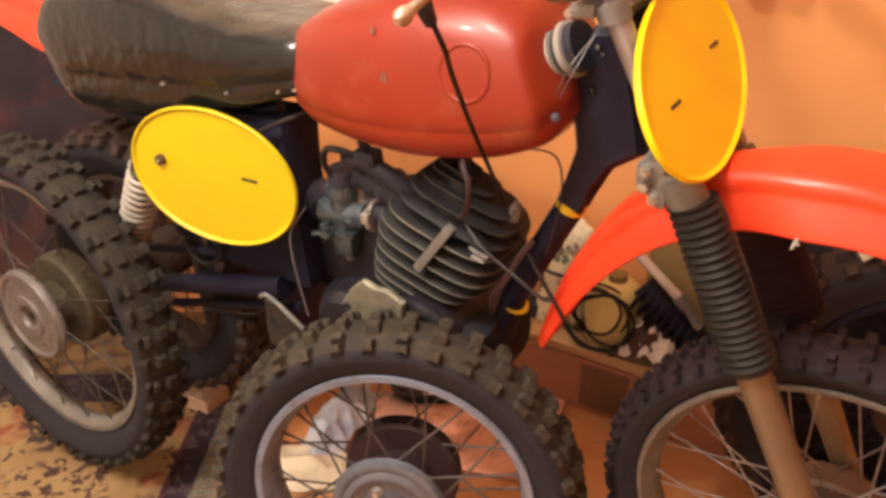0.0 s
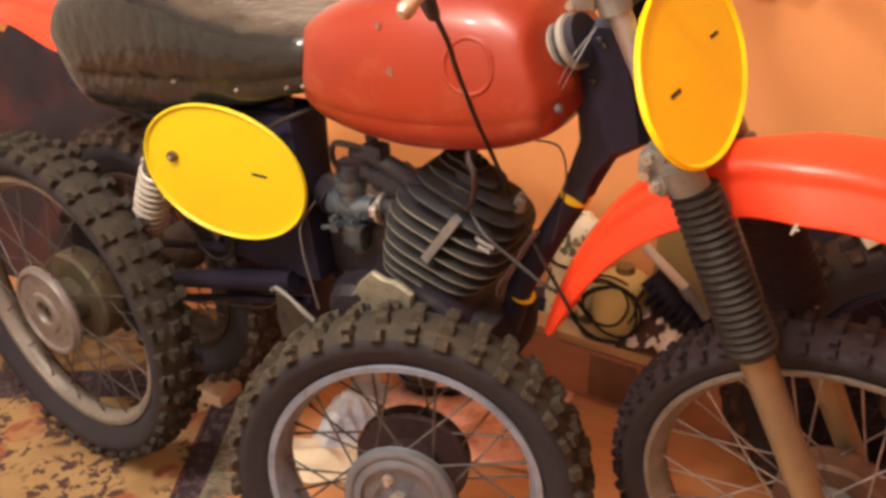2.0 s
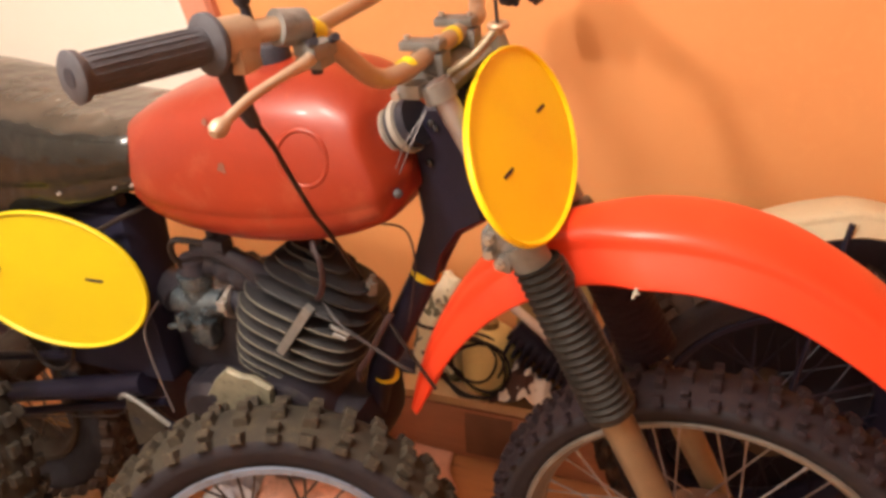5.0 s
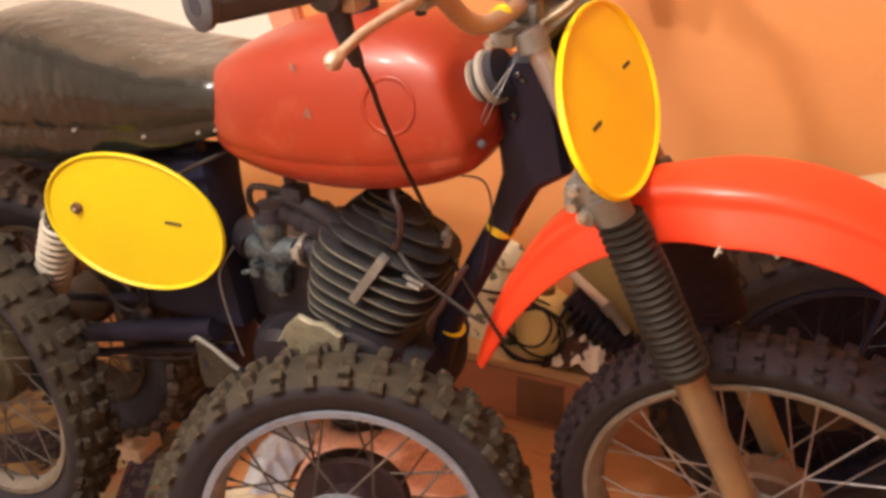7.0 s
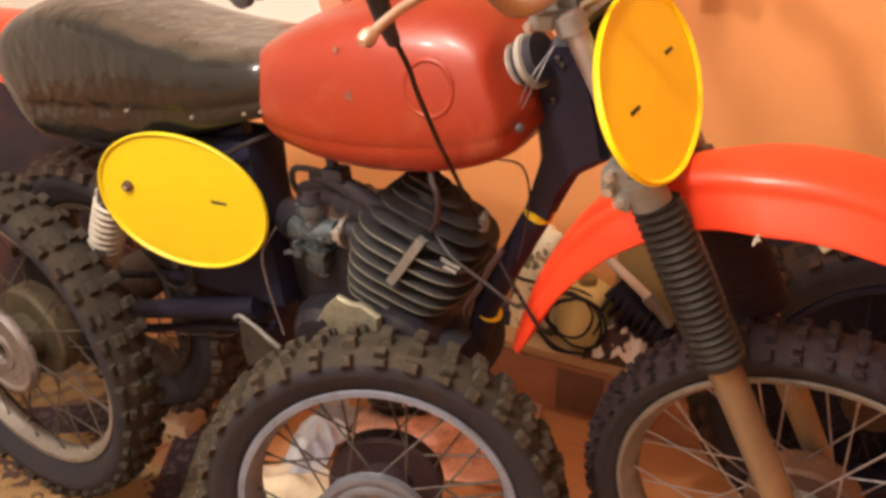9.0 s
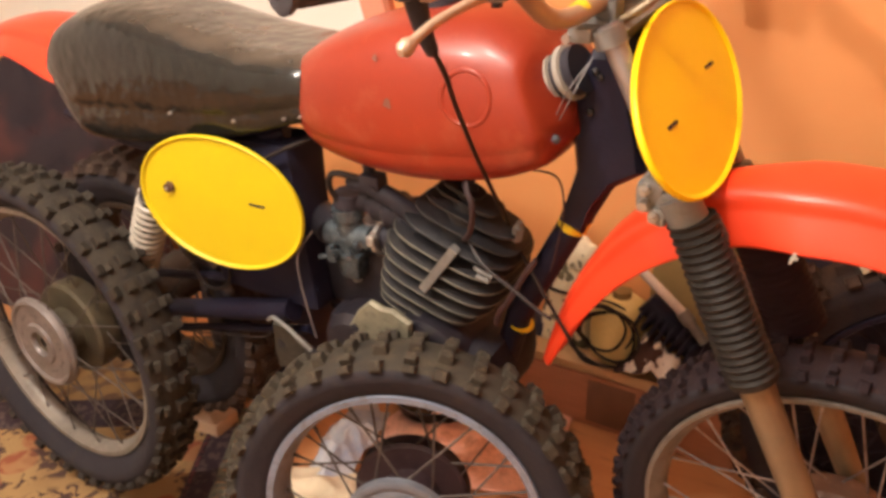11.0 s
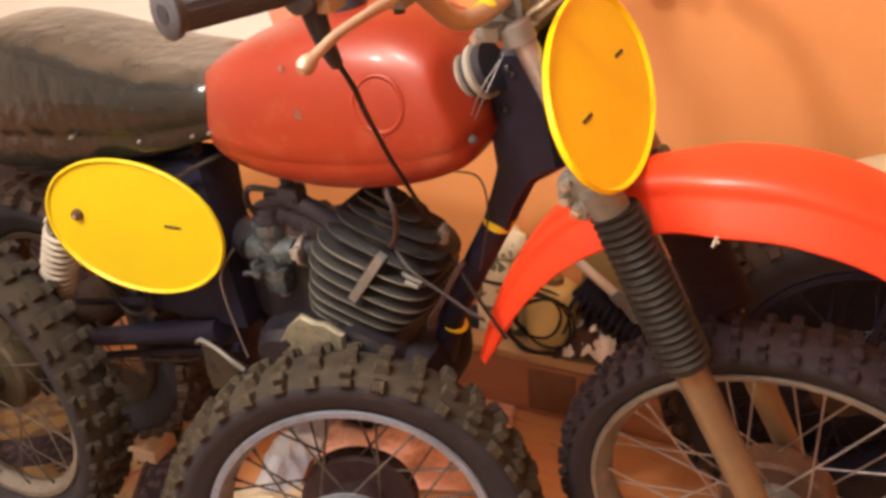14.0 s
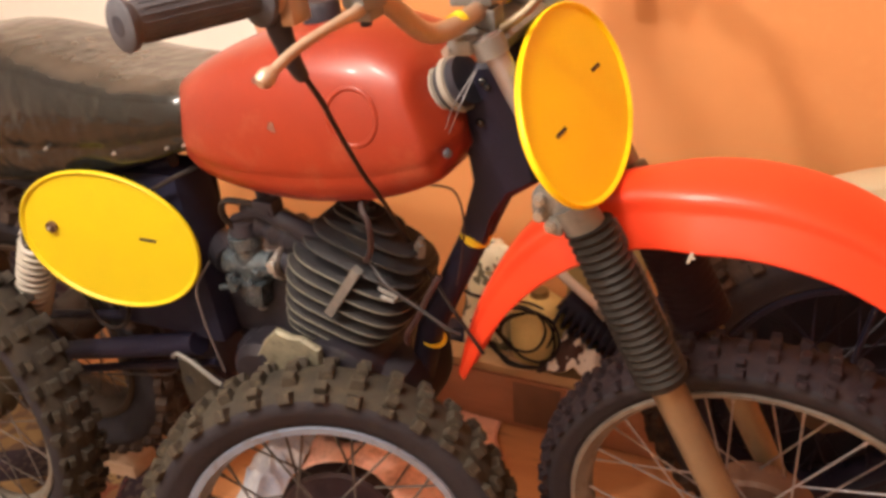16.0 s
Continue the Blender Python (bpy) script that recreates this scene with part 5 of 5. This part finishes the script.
damper = thing("loose_damper", "loose shock absorber with chrome rod and black spring", "shock absorber", on_room(0, 0, 0))
part("chrome_rod", rod(B(-0.165, -0.72, 0.458), B(-0.055, -0.72, 0.372), 0.0125, sides=20), material("bright_chrome_rod", (0.8, 0.75, 0.7), (0.7, 0.64, 0.6), 16, 0.15, 0.35, bump=0.03), damper)
part("collar", join(rod(B(-0.058, -0.72, 0.374), B(-0.034, -0.72, 0.350), 0.017, sides=20), rod(B(-0.034, -0.72, 0.350), B(0.004, -0.72, 0.306), 0.012, sides=16)), CAST, damper)
part("damper_body", rod(B(-0.15, -0.745, 0.37), B(0.03, -0.745, 0.225), 0.034, sides=18), BLACK_PAINT, damper)
a, b = B(-0.16, -0.745, 0.345), B(0.02, -0.745, 0.235)
axis = (b - a).normalized()
s1 = axis.orthogonal().normalized()
s2 = axis.cross(s1)
part("coil_spring", tube([a.lerp(b, i / 160) + 0.042 * (math.cos(2 * math.pi * i / 16) * s1 + math.sin(2 * math.pi * i / 16) * s2) for i in range(161)], 0.0055, 8), BLACK_PAINT, damper)
part("lower_eye", moved(lathe([(0.009, -0.018), (0.022, -0.018), (0.022, 0.018), (0.009, 0.018)], 20, True), Matrix.Translation(B(0.03, -0.745, 0.206))), CAST, damper)

sheet("patched_cloth", "brown and white patched cloth bunched on the box", "cloth", on_room(-0.115, -0.715, 0.184), crumpled(0.20, 0.11, 0.17, 36, 8, 14.0, 0.003), CAMO, 0.003)
blue = thing("blue_carton", "small dark blue carton lying on the box", "box", on_room(-0.47, -0.76, 0.182, 14))
part("carton_body", moved(block((0.09, 0.06, 0.045), 1, 0.002), Matrix.Translation((0, 0, 0.0235))), material("dark_blue_card", (0.02, 0.03, 0.075), (0.03, 0.04, 0.085), 14, 0.5), blue)
part("carton_end", moved(block((0.003, 0.05, 0.038), 1, 0.0005), Matrix.Translation((0.0465, 0, 0.0235))), CLOTH_WHITE, blue)
# wheel with cream mudguard by the wall
back = thing("mudguard_wheel", "old wheel with cream painted mudguard standing by the wall", "wheel", on_room(0.45, -0.57, 0.362, 18), "loose wheels")
wheel_parts(back, 0.245, 0.360, 0.125, 36, BLACK_PAINT, BLACK_PAINT, 36, 0.065, 0.045, 13, knob=0.016, chunky=1.3, tread=TREAD_BROWN)
part("hub", lathe([(0.012, -0.06), (0.07, -0.06), (0.07, 0.06), (0.012, 0.06)], 32), HUB_DARK, back)
part("mudguard", guard([(-0.18, 0.345), (-0.09, 0.414), (-0.03, 0.438), (0.055, 0.455), (0.13, 0.458), (0.215, 0.432), (0.305, 0.365), (0.375, 0.285)], [(0, 0.06), (0.5, 0.07), (1, 0.06)], [(0, 0.045), (1, 0.045)]), CREAM_GUARD, back, "cream painted mudguard", smooth=50)
for y in (-0.075, 0.075):
    part("stay", tube([(0.0, y, 0.0), (0.06, y, 0.3), (0.09, y * 0.9, 0.44)], 0.006, 8), BLACK_PAINT, back)

# bucket, block and bundle behind the tail
bucket = thing("navy_bucket", "dark navy plastic bucket standing behind the motorcycle", "bucket", on_room(-1.16, -0.44, 0))
part("bucket_body", moved(lathe([(0.0, 0.002), (0.16, 0.002), (0.168, 0.012), (0.20, 0.40), (0.21, 0.41), (0.21, 0.425), (0.196, 0.425), (0.192, 0.40), (0.162, 0.02), (0.0, 0.016)], 40), Matrix.Rotation(radians(90), 4, "X")), NAVY, bucket)
part("bail", tube(smooth_path([(-0.207, 0, 0.40), (-0.17, -0.13, 0.34), (0, -0.212, 0.29), (0.17, -0.13, 0.34), (0.207, 0, 0.40)]), 0.003, 8), WIRE, bucket)
wood = thing("wood_block", "pale tan wooden block lying on the floor", "block", on_room(-1.14, -0.135, 0, 6))
part("block_body", moved(block((0.15, 0.085, 0.045), 1, 0.004), Matrix.Translation((0, 0, 0.023))), material("pale_wood", (0.60, 0.42, 0.29), (0.50, 0.34, 0.22), 6, 0.6, stretch=(1, 8, 8)), wood)


def bundle(size, seed, n=40, full=1.0):
    """A slumped cloth heap, closed below; full under 1 makes it boxier."""
    pts = []
    for i in range(n // 2 + 1):
        a = (math.pi / 2) * i / (n // 2)
        for j in range(n):
            t = 2 * math.pi * j / n
            d = Vector((math.cos(t) * math.cos(a) ** full, math.sin(t) * math.cos(a) ** full, math.sin(a) ** full))
            k = 1 + 0.22 * noise.noise(d * 1.7 + Vector((seed, 0, 0))) + 0.09 * noise.noise(d * 5 + Vector((0, seed, 0))) + 0.045 * (1 - 2 * abs(noise.noise(d * 9 + Vector((seed, seed, 0)))))
            pts.append(Vector((d.x * size[0], d.y * size[1], d.z * size[2])) * k)
    f = grid_faces(n // 2 + 1, n, False, True)
    f.append(tuple(reversed(range(n))))
    return pts, f


cream = thing("cream_bag", "crumpled cream plastic bag with dark print on the box", "bag", on_room(-0.372, -0.765, 0.182))
part("bag_body", bundle((0.070, 0.045, 0.27), 4.0, 40), mottled("cream_printed_plastic", (0.88, 0.82, 0.60), (0.17, 0.16, 0.10), 24, 0.57, 0.61), cream, smooth=50)
part("bag_neck", moved(bundle((0.052, 0.035, 0.075), 9.0, 28), Matrix.Translation((0.038, 0.0, 0.235))), mottled("cream_plastic_neck", (0.84, 0.78, 0.58), (0.22, 0.20, 0.12), 30, 0.55, 0.60), cream, smooth=50)
part("strap", tube(smooth_path([(0.075, -0.02, 0.172), (0.04, -0.052, 0.170), (-0.02, -0.056, 0.172), (-0.07, -0.03, 0.176)]), 0.0045, 8), CABLE, cream, "thin black strap")
tray = thing("black_tray", "shallow glossy black plastic dish lying on the pink rag", "dish", on_room(-0.632, -0.505, 0.036))
part("dish_body", moved(lathe([(0.0, 0.001), (0.09, 0.001), (0.105, 0.010), (0.118, 0.044), (0.124, 0.048), (0.126, 0.044), (0.122, 0.038), (0.110, 0.006), (0.095, -0.0), (0.0, 0.006)], 44), Matrix.Rotation(radians(90), 4, "X")), material("glossy_black_plastic", (0.010, 0.010, 0.013), None, 14, 0.18, bump=0.05), tray)

heap = part("blanket", bundle((0.62, 0.24, 0.80), 3.0), mottled("dark_maroon_blanket", (0.020, 0.013, 0.019), (0.062, 0.021, 0.022), 5.5, 0.46, 0.64), None, "dark maroon blanket heaped on the floor by the wall", smooth=70, category="blanket")
heap.matrix_world = on_room(-2.35, -0.50, 0)

# made-up thin sheet, near black, stands in for the shaded gap behind the front wheel
bag = part("dark_backing", bundle((0.42, 0.034, 0.62), 6.0, 64, 0.5), material("dark_backing_fill", (0.014, 0.011, 0.020), (0.020, 0.014, 0.024), 7, 0.9, bump=0.5, fine=70), None, "added near-black sheet darkening the wall behind the front wheel", smooth=70, category="bag")
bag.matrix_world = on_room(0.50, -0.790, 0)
